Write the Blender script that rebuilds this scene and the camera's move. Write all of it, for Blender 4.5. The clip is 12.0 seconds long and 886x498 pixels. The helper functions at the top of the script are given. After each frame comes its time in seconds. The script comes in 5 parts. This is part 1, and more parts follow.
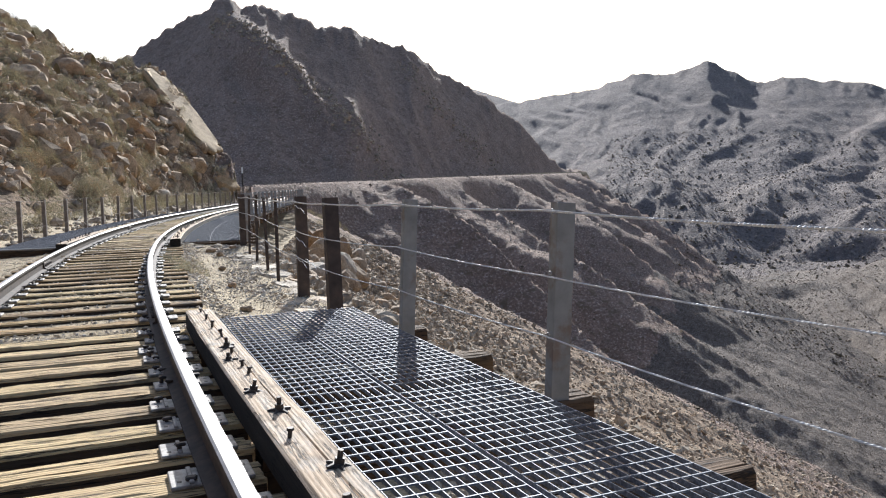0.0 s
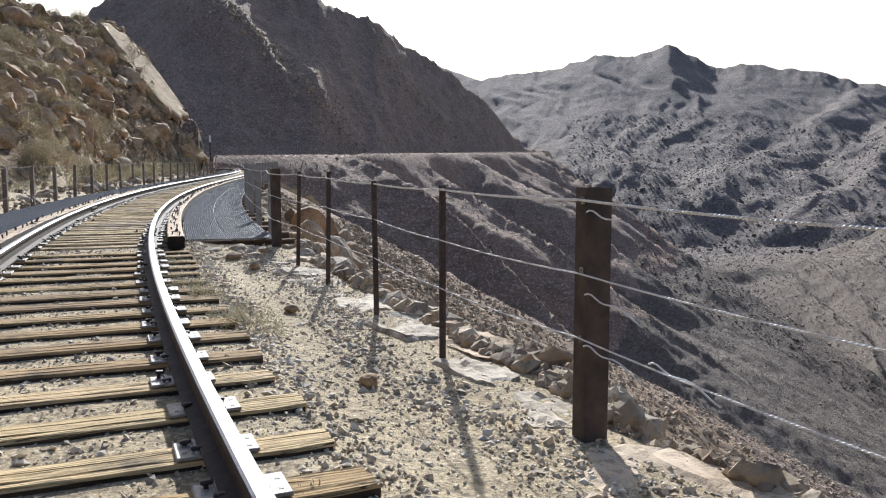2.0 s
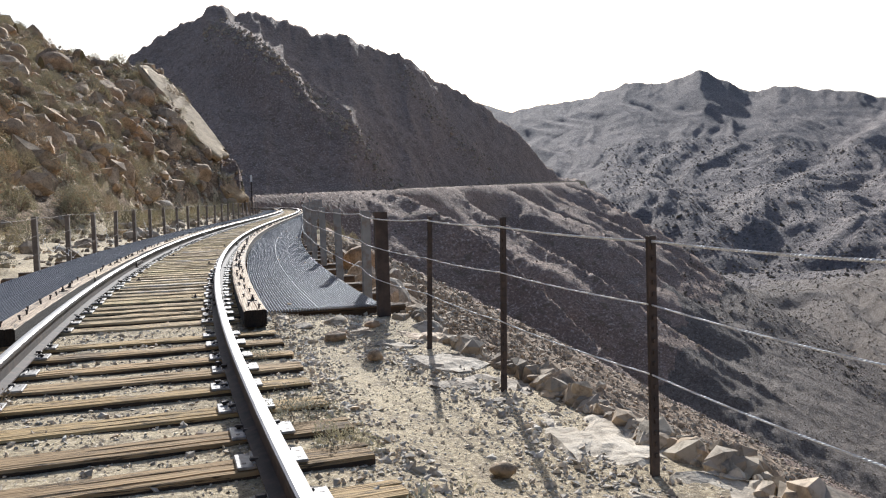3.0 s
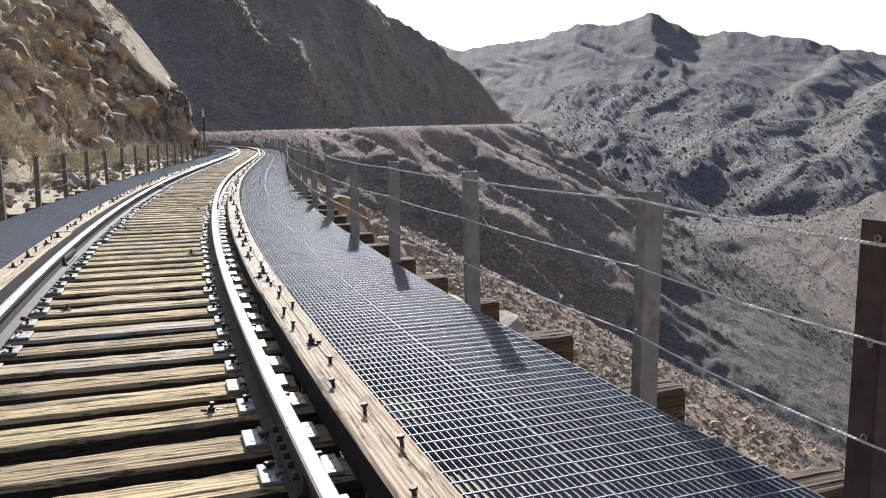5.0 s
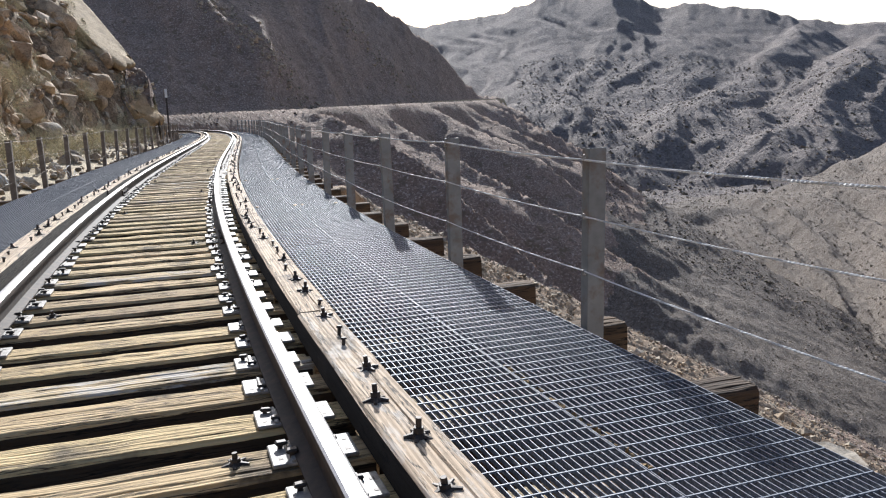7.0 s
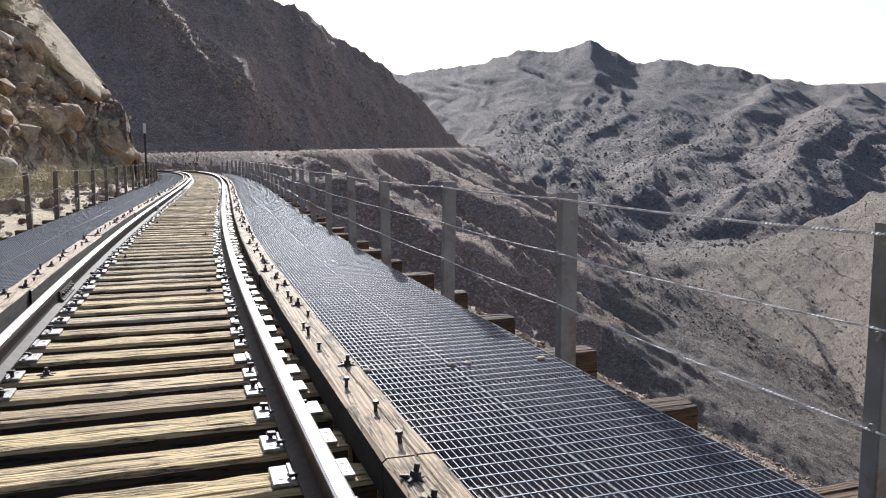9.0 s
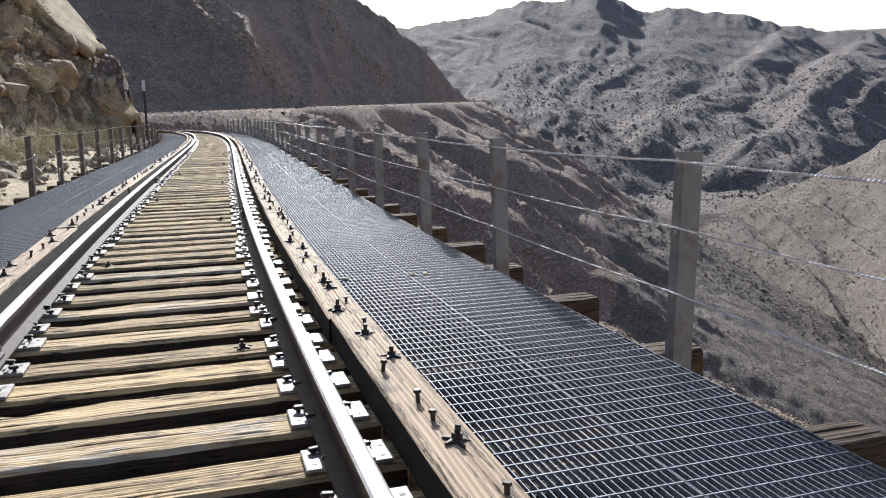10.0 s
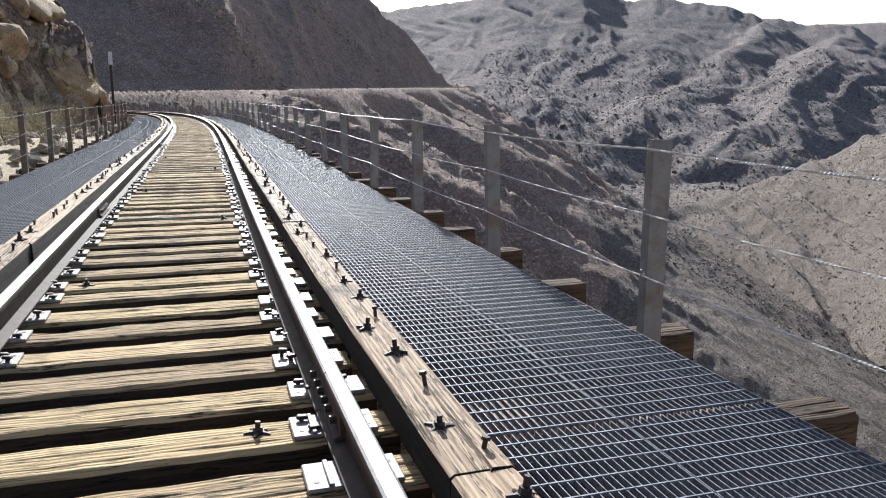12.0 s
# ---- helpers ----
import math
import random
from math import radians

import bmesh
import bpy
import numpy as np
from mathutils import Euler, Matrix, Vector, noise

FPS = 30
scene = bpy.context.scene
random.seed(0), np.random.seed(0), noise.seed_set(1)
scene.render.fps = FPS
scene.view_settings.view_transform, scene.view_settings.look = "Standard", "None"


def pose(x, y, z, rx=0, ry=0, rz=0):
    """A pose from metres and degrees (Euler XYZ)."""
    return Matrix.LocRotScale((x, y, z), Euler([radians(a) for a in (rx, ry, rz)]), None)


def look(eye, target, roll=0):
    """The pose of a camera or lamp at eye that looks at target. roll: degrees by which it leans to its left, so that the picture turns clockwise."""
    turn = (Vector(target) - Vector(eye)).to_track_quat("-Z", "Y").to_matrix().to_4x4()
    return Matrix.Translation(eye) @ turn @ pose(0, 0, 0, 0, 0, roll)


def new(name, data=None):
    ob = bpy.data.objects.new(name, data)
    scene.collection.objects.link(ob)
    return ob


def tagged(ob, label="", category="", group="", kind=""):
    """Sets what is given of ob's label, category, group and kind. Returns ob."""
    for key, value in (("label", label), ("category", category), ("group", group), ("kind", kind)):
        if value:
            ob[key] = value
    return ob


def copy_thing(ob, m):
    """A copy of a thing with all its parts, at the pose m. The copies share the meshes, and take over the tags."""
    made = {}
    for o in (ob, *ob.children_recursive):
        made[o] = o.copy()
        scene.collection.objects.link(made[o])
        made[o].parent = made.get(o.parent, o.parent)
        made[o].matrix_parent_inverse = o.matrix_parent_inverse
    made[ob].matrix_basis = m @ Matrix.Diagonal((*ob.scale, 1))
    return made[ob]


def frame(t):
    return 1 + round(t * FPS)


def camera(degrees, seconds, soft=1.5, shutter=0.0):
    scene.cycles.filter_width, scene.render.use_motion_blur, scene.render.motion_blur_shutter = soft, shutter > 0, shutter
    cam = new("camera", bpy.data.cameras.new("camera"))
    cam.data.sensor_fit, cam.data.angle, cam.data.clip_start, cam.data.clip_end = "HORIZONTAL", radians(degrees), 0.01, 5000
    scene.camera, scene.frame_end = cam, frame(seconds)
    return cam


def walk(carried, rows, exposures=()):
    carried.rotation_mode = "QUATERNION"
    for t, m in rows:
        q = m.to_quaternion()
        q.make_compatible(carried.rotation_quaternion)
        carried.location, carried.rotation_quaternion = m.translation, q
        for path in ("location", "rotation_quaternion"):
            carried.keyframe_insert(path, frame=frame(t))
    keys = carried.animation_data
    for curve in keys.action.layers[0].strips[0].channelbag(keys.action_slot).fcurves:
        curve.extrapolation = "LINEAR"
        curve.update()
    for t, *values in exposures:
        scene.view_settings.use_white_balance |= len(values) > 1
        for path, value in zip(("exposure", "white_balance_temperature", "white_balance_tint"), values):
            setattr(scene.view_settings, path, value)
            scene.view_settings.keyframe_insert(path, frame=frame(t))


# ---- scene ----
# the ride: seconds, eye in metres, pitch, roll and yaw in degrees
cam = camera(58.5, 12.0, soft=1.15)
ROWS = [
    (0.0, 0.339, -0.000, 1.136, -4.64, 1.38, -24.70),
    (0.5, 0.317, 1.549, 1.146, -5.73, 2.32, -24.32),
    (1.0, 0.320, 3.153, 1.154, -5.41, 1.47, -26.27),
    (1.5, 0.347, 4.741, 1.157, -6.55, -0.16, -29.04),
    (2.0, 0.402, 6.329, 1.158, -6.36, -0.22, -27.66),
    (2.5, 0.463, 7.966, 1.172, -4.16, 3.60, -26.18),
    (3.0, 0.553, 9.606, 1.207, -3.96, 1.55, -25.33),
    (3.5, 0.669, 11.241, 1.251, -5.03, 0.25, -25.15),
    (4.0, 0.807, 12.865, 1.292, -6.61, 0.13, -25.69),
    (4.5, 0.963, 14.470, 1.319, -7.96, 0.61, -26.98),
    (5.0, 1.133, 16.050, 1.320, -8.33, 0.61, -29.06),
    (5.5, 1.335, 17.566, 1.304, -8.73, -0.64, -29.21),
    (6.0, 1.597, 19.189, 1.290, -8.08, -0.53, -30.15),
    (6.5, 1.900, 20.869, 1.275, -8.94, 1.53, -31.54),
    (7.0, 2.189, 22.502, 1.257, -9.93, 1.85, -31.71),
    (7.5, 2.490, 24.115, 1.250, -9.53, 0.60, -31.99),
    (8.0, 2.813, 25.723, 1.250, -8.40, 0.03, -32.37),
    (8.5, 3.170, 27.341, 1.253, -7.22, -0.01, -32.83),
    (9.0, 3.571, 28.986, 1.252, -6.66, 0.22, -33.34),
    (9.5, 4.028, 30.673, 1.244, -7.40, 0.47, -33.87),
    (10.0, 4.470, 32.342, 1.239, -9.85, 1.20, -33.04),
    (10.5, 4.923, 34.056, 1.231, -9.83, -0.31, -33.14),
    (11.0, 5.396, 35.725, 1.233, -10.14, 0.14, -32.87),
    (11.5, 5.850, 37.367, 1.243, -9.43, 0.15, -33.98),
    (12.0, 6.377, 39.129, 1.242, -10.88, -0.01, -34.49),
]
walk(cam, [(t, pose(x, y, z, 90 + pitch, roll, yaw)) for t, x, y, z, pitch, roll, yaw in ROWS], [(0.0, 0.66, 5860, 10), (1.5, 0.6, 5860, 10), (2.5, 0.55, 5860, 10), (5.5, 0.67, 5860, 10), (9.5, 0.62, 5860, 10), (12.0, 0.7, 5860, 10)])

# ---- world, sun and exposure ----
SUN_AZ, SUN_EL = 23.6, 27.0
sky_world = bpy.data.worlds.new("sky")
scene.world = sky_world
sky_world.use_nodes = True
sky_tree = sky_world.node_tree
sky_node = sky_tree.nodes.new("ShaderNodeTexSky")
sky_node.sky_type = "NISHITA"
sky_node.sun_disc = False
sky_node.sun_elevation = radians(SUN_EL)
sky_node.sun_rotation = radians(SUN_AZ)
sky_node.air_density, sky_node.dust_density, sky_node.ozone_density = 1.0, 2.5, 1.0
sky_tree.links.new(sky_node.outputs["Color"], sky_tree.nodes["Background"].inputs["Color"])
sky_tree.nodes["Background"].inputs["Strength"].default_value = 0.092
sun_data = bpy.data.lights.new("sun", "SUN")
sun_data.energy, sun_data.angle, sun_data.color = 4.7, radians(0.53), (1.0, 0.95, 0.87)
sun_lamp = new("sun", sun_data)
sun_dir = Vector((math.sin(radians(SUN_AZ)) * math.cos(radians(SUN_EL)), math.cos(radians(SUN_AZ)) * math.cos(radians(SUN_EL)), math.sin(radians(SUN_EL))))
sun_lamp.matrix_world = look(sun_dir * 60, (0, 0, 0))


# ---- materials ----
def material(name, build, rough=0.8, metal=0.0, bump=0.3, depth=0.02, coords="Object"):
    """build(tree, coordinate socket) gives the colour socket and the relief socket."""
    m = bpy.data.materials.new(name)
    m.use_nodes = True
    t = m.node_tree
    b = t.nodes["Principled BSDF"]
    b.inputs["Roughness"].default_value, b.inputs["Metallic"].default_value = rough, metal
    c = t.nodes.new("ShaderNodeTexCoord")
    colour, relief = build(t, c.outputs[coords])
    t.links.new(colour, b.inputs["Base Color"])
    if relief is not None:
        n = t.nodes.new("ShaderNodeBump")
        n.inputs["Strength"].default_value, n.inputs["Distance"].default_value = bump, depth
        t.links.new(relief, n.inputs["Height"])
        t.links.new(n.outputs["Normal"], b.inputs["Normal"])
    return m


def noisy(t, co, scale, detail=6.0, rough=0.6, stretch=None, shift=False):
    """A noise texture; stretch scales the axes; shift moves it from object to object."""
    if stretch or shift:
        mp = t.nodes.new("ShaderNodeMapping")
        mp.inputs["Scale"].default_value = stretch or (1, 1, 1)
        t.links.new(co, mp.inputs["Vector"])
        if shift:
            info = t.nodes.new("ShaderNodeObjectInfo")
            mul = t.nodes.new("ShaderNodeMath")
            mul.operation, mul.inputs[1].default_value = "MULTIPLY", 40.0
            t.links.new(info.outputs["Random"], mul.inputs[0])
            t.links.new(mul.outputs[0], mp.inputs["Location"])
        co = mp.outputs["Vector"]
    n = t.nodes.new("ShaderNodeTexNoise")
    n.inputs["Scale"].default_value, n.inputs["Detail"].default_value, n.inputs["Roughness"].default_value = scale, detail, rough
    t.links.new(co, n.inputs["Vector"])
    return n.outputs["Fac"]


def ramp(t, fac, *stops):
    r = t.nodes.new("ShaderNodeValToRGB")
    e = r.color_ramp.elements
    while len(e) < len(stops):
        e.new(0.5)
    for el, (at, col) in zip(e, stops):
        el.position, el.color = at, (*col, 1)
    t.links.new(fac, r.inputs["Fac"])
    return r.outputs["Color"]


def mixed(t, fac, a, b, kind="MIX"):
    m = t.nodes.new("ShaderNodeMix")
    m.data_type, m.blend_type = "RGBA", kind
    for sock, val in ((m.inputs["Factor"], fac), (m.inputs["A"], a), (m.inputs["B"], b)):
        if isinstance(val, (int, float)):
            sock.default_value = val
        elif isinstance(val, tuple):
            sock.default_value = (*val, 1)
        else:
            t.links.new(val, sock)
    return m.outputs["Result"]


def total(t, *parts):
    out = None
    for sock, k in parts:
        m = t.nodes.new("ShaderNodeMath")
        m.operation, m.inputs[1].default_value = "MULTIPLY", k
        t.links.new(sock, m.inputs[0])
        if out is None:
            out = m.outputs[0]
        else:
            a = t.nodes.new("ShaderNodeMath")
            a.operation = "ADD"
            t.links.new(out, a.inputs[0])
            t.links.new(m.outputs[0], a.inputs[1])
            out = a.outputs[0]
    return out


def random_of(t, islands=False):
    if islands:
        return t.nodes.new("ShaderNodeNewGeometry").outputs["Random Per Island"]
    return t.nodes.new("ShaderNodeObjectInfo").outputs["Random"]


def slope_look(t, co):
    """Desert hillside: brown scree, grey rock, pale stones and dusty scrub."""
    big = noisy(t, co, 0.012, 8, 0.62)
    mid = noisy(t, co, 0.09, 9, 0.68)
    fine = noisy(t, co, 0.55, 8, 0.72)
    base = ramp(t, big, (0.34, (0.225, 0.157, 0.120)), (0.52, (0.296, 0.208, 0.156)), (0.68, (0.367, 0.258, 0.197)))
    base = mixed(t, 0.45, base, ramp(t, mid, (0.38, (0.182, 0.125, 0.089)), (0.52, (0.296, 0.208, 0.156)), (0.64, (0.432, 0.306, 0.233))))
    base = mixed(t, ramp(t, fine, (0.58, (0, 0, 0)), (0.65, (0.8, 0.8, 0.8))), base, (0.527, 0.381, 0.299))
    grit = noisy(t, co, 1.7, 5, 0.72)
    base = mixed(t, ramp(t, grit, (0.4, (0.7, 0.7, 0.7)), (0.47, (0, 0, 0))), base, (0.155, 0.119, 0.098))
    base = mixed(t, ramp(t, grit, (0.55, (0, 0, 0)), (0.61, (0.75, 0.75, 0.75))), base, (0.668, 0.556, 0.473))
    scrub = noisy(t, co, 0.42, 5, 0.6)
    base = mixed(t, ramp(t, scrub, (0.56, (0, 0, 0)), (0.62, (0.7, 0.7, 0.7))), base, (0.167, 0.125, 0.078))
    return base, total(t, (big, 1.5), (mid, 1.2), (fine, 0.75), (grit, 0.45), (scrub, 0.5))


def scree_look(t, co):
    """Grey-brown scree: gravel, pale broken stone and dusty scrub."""
    big, mid, fine, grit = noisy(t, co, 0.02, 7, 0.6), noisy(t, co, 0.16, 8, 0.68), noisy(t, co, 0.8, 7, 0.72), noisy(t, co, 2.6, 5, 0.74)
    base = ramp(t, big, (0.34, (0.142, 0.113, 0.091)), (0.52, (0.180, 0.145, 0.119)), (0.68, (0.218, 0.179, 0.148)))
    base = mixed(t, 0.45, base, ramp(t, mid, (0.38, (0.107, 0.083, 0.065)), (0.52, (0.180, 0.145, 0.119)), (0.64, (0.259, 0.217, 0.182))))
    base = mixed(t, ramp(t, fine, (0.42, (0.7, 0.7, 0.7)), (0.49, (0, 0, 0))), base, (0.084, 0.068, 0.050))
    base = mixed(t, ramp(t, fine, (0.57, (0, 0, 0)), (0.63, (0.7, 0.7, 0.7))), base, (0.301, 0.260, 0.219))
    base = mixed(t, ramp(t, grit, (0.55, (0, 0, 0)), (0.6, (0.8, 0.8, 0.8))), base, (0.352, 0.311, 0.267))
    base = mixed(t, ramp(t, grit, (0.4, (0.8, 0.8, 0.8)), (0.46, (0, 0, 0))), base, (0.067, 0.054, 0.040))
    return base, total(t, (big, 1.0), (mid, 1.2), (fine, 0.8), (grit, 0.4))


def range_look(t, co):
    """The far ranges: granite greyed in its colour for haze, pale scree, dots of scrub."""
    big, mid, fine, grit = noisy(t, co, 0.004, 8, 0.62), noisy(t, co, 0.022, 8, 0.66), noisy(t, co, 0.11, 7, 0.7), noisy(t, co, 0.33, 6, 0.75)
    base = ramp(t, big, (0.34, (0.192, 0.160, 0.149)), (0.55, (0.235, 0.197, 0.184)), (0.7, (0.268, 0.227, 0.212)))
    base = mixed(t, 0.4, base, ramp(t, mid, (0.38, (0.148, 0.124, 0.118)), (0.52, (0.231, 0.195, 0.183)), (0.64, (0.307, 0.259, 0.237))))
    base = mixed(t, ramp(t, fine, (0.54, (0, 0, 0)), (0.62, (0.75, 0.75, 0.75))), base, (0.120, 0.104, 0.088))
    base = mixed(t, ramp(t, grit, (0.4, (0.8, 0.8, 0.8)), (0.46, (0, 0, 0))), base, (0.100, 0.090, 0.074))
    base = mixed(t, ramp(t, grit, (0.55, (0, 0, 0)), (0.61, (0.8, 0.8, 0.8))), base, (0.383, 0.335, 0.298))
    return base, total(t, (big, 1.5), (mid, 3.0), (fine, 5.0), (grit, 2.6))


def hill_look(t, co):
    """Warm brown granite hillside with grit, pale broken faces, dark fissures and dusty scrub."""
    big, mid, fine = noisy(t, co, 0.09, 7), noisy(t, co, 0.7, 8, 0.68), noisy(t, co, 4.5, 7, 0.7)
    base = ramp(t, big, (0.34, (0.228, 0.150, 0.086)), (0.55, (0.348, 0.234, 0.138)), (0.7, (0.444, 0.312, 0.186)))
    base = mixed(t, 0.55, base, ramp(t, mid, (0.38, (0.156, 0.102, 0.060)), (0.52, (0.336, 0.226, 0.132)), (0.62, (0.624, 0.462, 0.294))))
    base = mixed(t, ramp(t, fine, (0.42, (0.85, 0.85, 0.85)), (0.5, (0, 0, 0))), base, (0.132, 0.090, 0.054))
    base = mixed(t, ramp(t, fine, (0.57, (0, 0, 0)), (0.63, (0.7, 0.7, 0.7))), base, (0.660, 0.516, 0.348))
    scrub = noisy(t, co, 0.5, 5, 0.6)
    base = mixed(t, ramp(t, scrub, (0.53, (0, 0, 0)), (0.59, (0.8, 0.8, 0.8))), base, (0.198, 0.150, 0.074))
    return base, total(t, (mid, 1.0), (fine, 0.5), (scrub, 0.5))


def bank_look(t, co):
    """Brown scree full of pale broken stone."""
    big, mid, fine = noisy(t, co, 0.35, 6), noisy(t, co, 2.6, 7, 0.7), noisy(t, co, 12, 6, 0.7)
    base = ramp(t, big, (0.32, (0.202, 0.139, 0.087)), (0.55, (0.298, 0.209, 0.134)), (0.72, (0.379, 0.277, 0.183)))
    base = mixed(t, ramp(t, mid, (0.53, (0, 0, 0)), (0.6, (0.9, 0.9, 0.9))), base, (0.481, 0.385, 0.277))
    base = mixed(t, ramp(t, fine, (0.4, (0.8, 0.8, 0.8)), (0.5, (0, 0, 0))), base, (0.126, 0.096, 0.069))
    return base, total(t, (mid, 1.0), (fine, 0.4), (big, 1.0))


def gravel_look(t, co):
    """Decomposed granite: ochre sand with grit and small pebbles."""
    big, fine, grit = noisy(t, co, 0.6, 6), noisy(t, co, 9, 7, 0.7), noisy(t, co, 38, 5, 0.75)
    base = ramp(t, big, (0.3, (0.356, 0.277, 0.165)), (0.55, (0.494, 0.395, 0.242)), (0.75, (0.598, 0.497, 0.330)))
    base = mixed(t, ramp(t, fine, (0.42, (0.75, 0.75, 0.75)), (0.5, (0, 0, 0))), base, (0.218, 0.169, 0.105))
    base = mixed(t, ramp(t, grit, (0.4, (0.85, 0.85, 0.85)), (0.47, (0, 0, 0))), base, (0.161, 0.124, 0.083))
    base = mixed(t, ramp(t, grit, (0.55, (0, 0, 0)), (0.63, (0.85, 0.85, 0.85))), base, (0.759, 0.655, 0.484))
    return base, total(t, (fine, 1.0), (grit, 0.5), (big, 1.0))


def rock_look(pale, mid, dark, islands):
    def build(t, co):
        a, b = noisy(t, co, 1.3, 8, 0.65), noisy(t, co, 11, 6, 0.7)
        base = ramp(t, a, (0.32, dark), (0.5, mid), (0.68, pale))
        base = mixed(t, ramp(t, b, (0.38, (0.6, 0.6, 0.6)), (0.5, (0, 0, 0))), base, tuple(v * 0.5 for v in dark))
        hue = ramp(t, random_of(t, islands), (0.0, (0.62, 0.58, 0.55)), (0.5, (0.9, 0.88, 0.84)), (0.8, (1.0, 0.86, 0.72)), (1.0, (1.15, 1.13, 1.1)))
        return mixed(t, 1.0, base, hue, "MULTIPLY"), total(t, (a, 1.0), (b, 0.35))
    return build


def wood_look(pale, mid, dark, stain=(0.05, 0.04, 0.032), ring=0.25):
    """Weathered timber with the grain along the object's x axis."""
    def build(t, co):
        grain = noisy(t, co, 1.0, 8, 0.7, (2.2, 55, 55), True)
        streak = noisy(t, co, 1.0, 5, 0.6, (0.7, 11, 11), True)
        blot = noisy(t, co, 2.4, 6, 0.6, None, True)
        wave = t.nodes.new("ShaderNodeTexWave")
        wave.bands_direction = "Y"
        mp = t.nodes.new("ShaderNodeMapping")
        mp.inputs["Scale"].default_value = (0.55, 9, 9)
        t.links.new(co, mp.inputs["Vector"])
        t.links.new(mp.outputs["Vector"], wave.inputs["Vector"])
        for key, val in (("Scale", 1.6), ("Distortion", 9.0), ("Detail", 3.0), ("Detail Scale", 0.7)):
            wave.inputs[key].default_value = val
        base = ramp(t, streak, (0.2, dark), (0.5, mid), (0.8, pale))
        base = mixed(t, ring, base, ramp(t, wave.outputs["Fac"], (0.2, dark), (0.75, pale)))
        base = mixed(t, ramp(t, grain, (0.34, (0.45, 0.45, 0.45)), (0.44, (0, 0, 0))), base, tuple(v * 0.5 for v in dark))
        for scale, at, depth in (((0.8, 15, 15), 0.5, 1.0), ((1.3, 34, 34), 0.43, 0.5)):
            check = noisy(t, co, 1.0, 5, 0.6, scale, True)
            line = ramp(t, check, (at - 0.016, (0, 0, 0)), (at - 0.006, (depth,) * 3), (at + 0.006, (depth,) * 3), (at + 0.016, (0, 0, 0)))
            base = mixed(t, line, base, tuple(v * 0.2 for v in dark))
        base = mixed(t, ramp(t, blot, (0.56, (0, 0, 0)), (0.7, (0.8, 0.8, 0.8))), base, stain)
        bleach = ramp(t, noisy(t, co, 1.0, 7, 0.7, (3.5, 14, 14), True), (0.5, (0, 0, 0)), (0.6, (0.85, 0.85, 0.85)))
        some = ramp(t, random_of(t), (0.84, (0, 0, 0)), (0.92, (0.8, 0.8, 0.8)))
        if pale[0] > 0.6:
            base = mixed(t, mixed(t, 1.0, bleach, some, "MULTIPLY"), base, (0.62, 0.6, 0.57))
        hue = ramp(t, random_of(t), (0.0, (0.72, 0.67, 0.62)), (0.3, (0.98, 0.92, 0.84)), (0.55, (1.05, 1.02, 0.86)), (0.8, (1.1, 1.02, 0.92)), (1.0, (0.88, 0.87, 0.86)))
        return mixed(t, 1.0, base, hue, "MULTIPLY"), total(t, (grain, 1.0), (streak, 0.7), (wave.outputs["Fac"], 0.35), (line, -1.2))
    return build


def metal_look(a, b, c, scale=14.0, rust=None):
    def build(t, co):
        n, f = noisy(t, co, scale, 7, 0.65, None, True), noisy(t, co, scale * 6, 4, 0.6)
        base = ramp(t, n, (0.32, a), (0.52, b), (0.7, c))
        if rust:
            base = mixed(t, ramp(t, noisy(t, co, 5, 6, 0.65, None, True), (0.52, (0, 0, 0)), (0.64, (0.9, 0.9, 0.9))), base, rust)
        return base, total(t, (n, 0.6), (f, 0.5))
    return build


def leaf_look(a, b, c):
    def build(t, co):
        base = ramp(t, random_of(t, True), (0.0, a), (0.55, b), (1.0, c))
        hue = ramp(t, random_of(t), (0.0, (0.75, 0.72, 0.7)), (0.5, (1, 1, 1)), (1.0, (1.15, 1.05, 0.9)))
        return mixed(t, 1.0, base, hue, "MULTIPLY"), None
    return build


def let_light_through(m, share=0.28):
    """Thin leaves: part of the light passes through."""
    t = m.node_tree
    b = t.nodes["Principled BSDF"]
    glow = t.nodes.new("ShaderNodeBsdfTranslucent")
    mix = t.nodes.new("ShaderNodeMixShader")
    mix.inputs["Fac"].default_value = share
    t.links.new(b.inputs["Base Color"].links[0].from_socket, glow.inputs["Color"])
    t.links.new(b.outputs["BSDF"], mix.inputs[1])
    t.links.new(glow.outputs["BSDF"], mix.inputs[2])
    t.links.new(mix.outputs["Shader"], t.nodes["Material Output"].inputs["Surface"])


M_SLOPE = material("hillside_scree", slope_look, 0.95, 0, 1.0, 1.0)
M_SCREE = material("canyon_scree", scree_look, 0.95, 0, 1.0, 0.9)
M_BANK = material("bank_scree", bank_look, 0.95, 0, 1.0, 0.12)
M_HILL = material("hill_granite", hill_look, 0.95, 0, 1.0, 0.6)
M_GRAVEL = material("decomposed_granite", gravel_look, 0.95, 0, 0.9, 0.03)
M_STONE = material("slope_stones", rock_look((0.66, 0.59, 0.48), (0.45, 0.385, 0.295), (0.21, 0.168, 0.12), True), 0.92, 0, 0.6, 0.03)
M_BALLAST = material("ballast_stones", rock_look((0.8, 0.75, 0.66), (0.62, 0.57, 0.48), (0.38, 0.34, 0.28), True), 0.85, 0, 0.5, 0.01)
M_BOULDER = material("granite_boulder", rock_look((0.55, 0.43, 0.295), (0.42, 0.315, 0.205), (0.23, 0.17, 0.11), False), 0.9, 0, 0.9, 0.06)
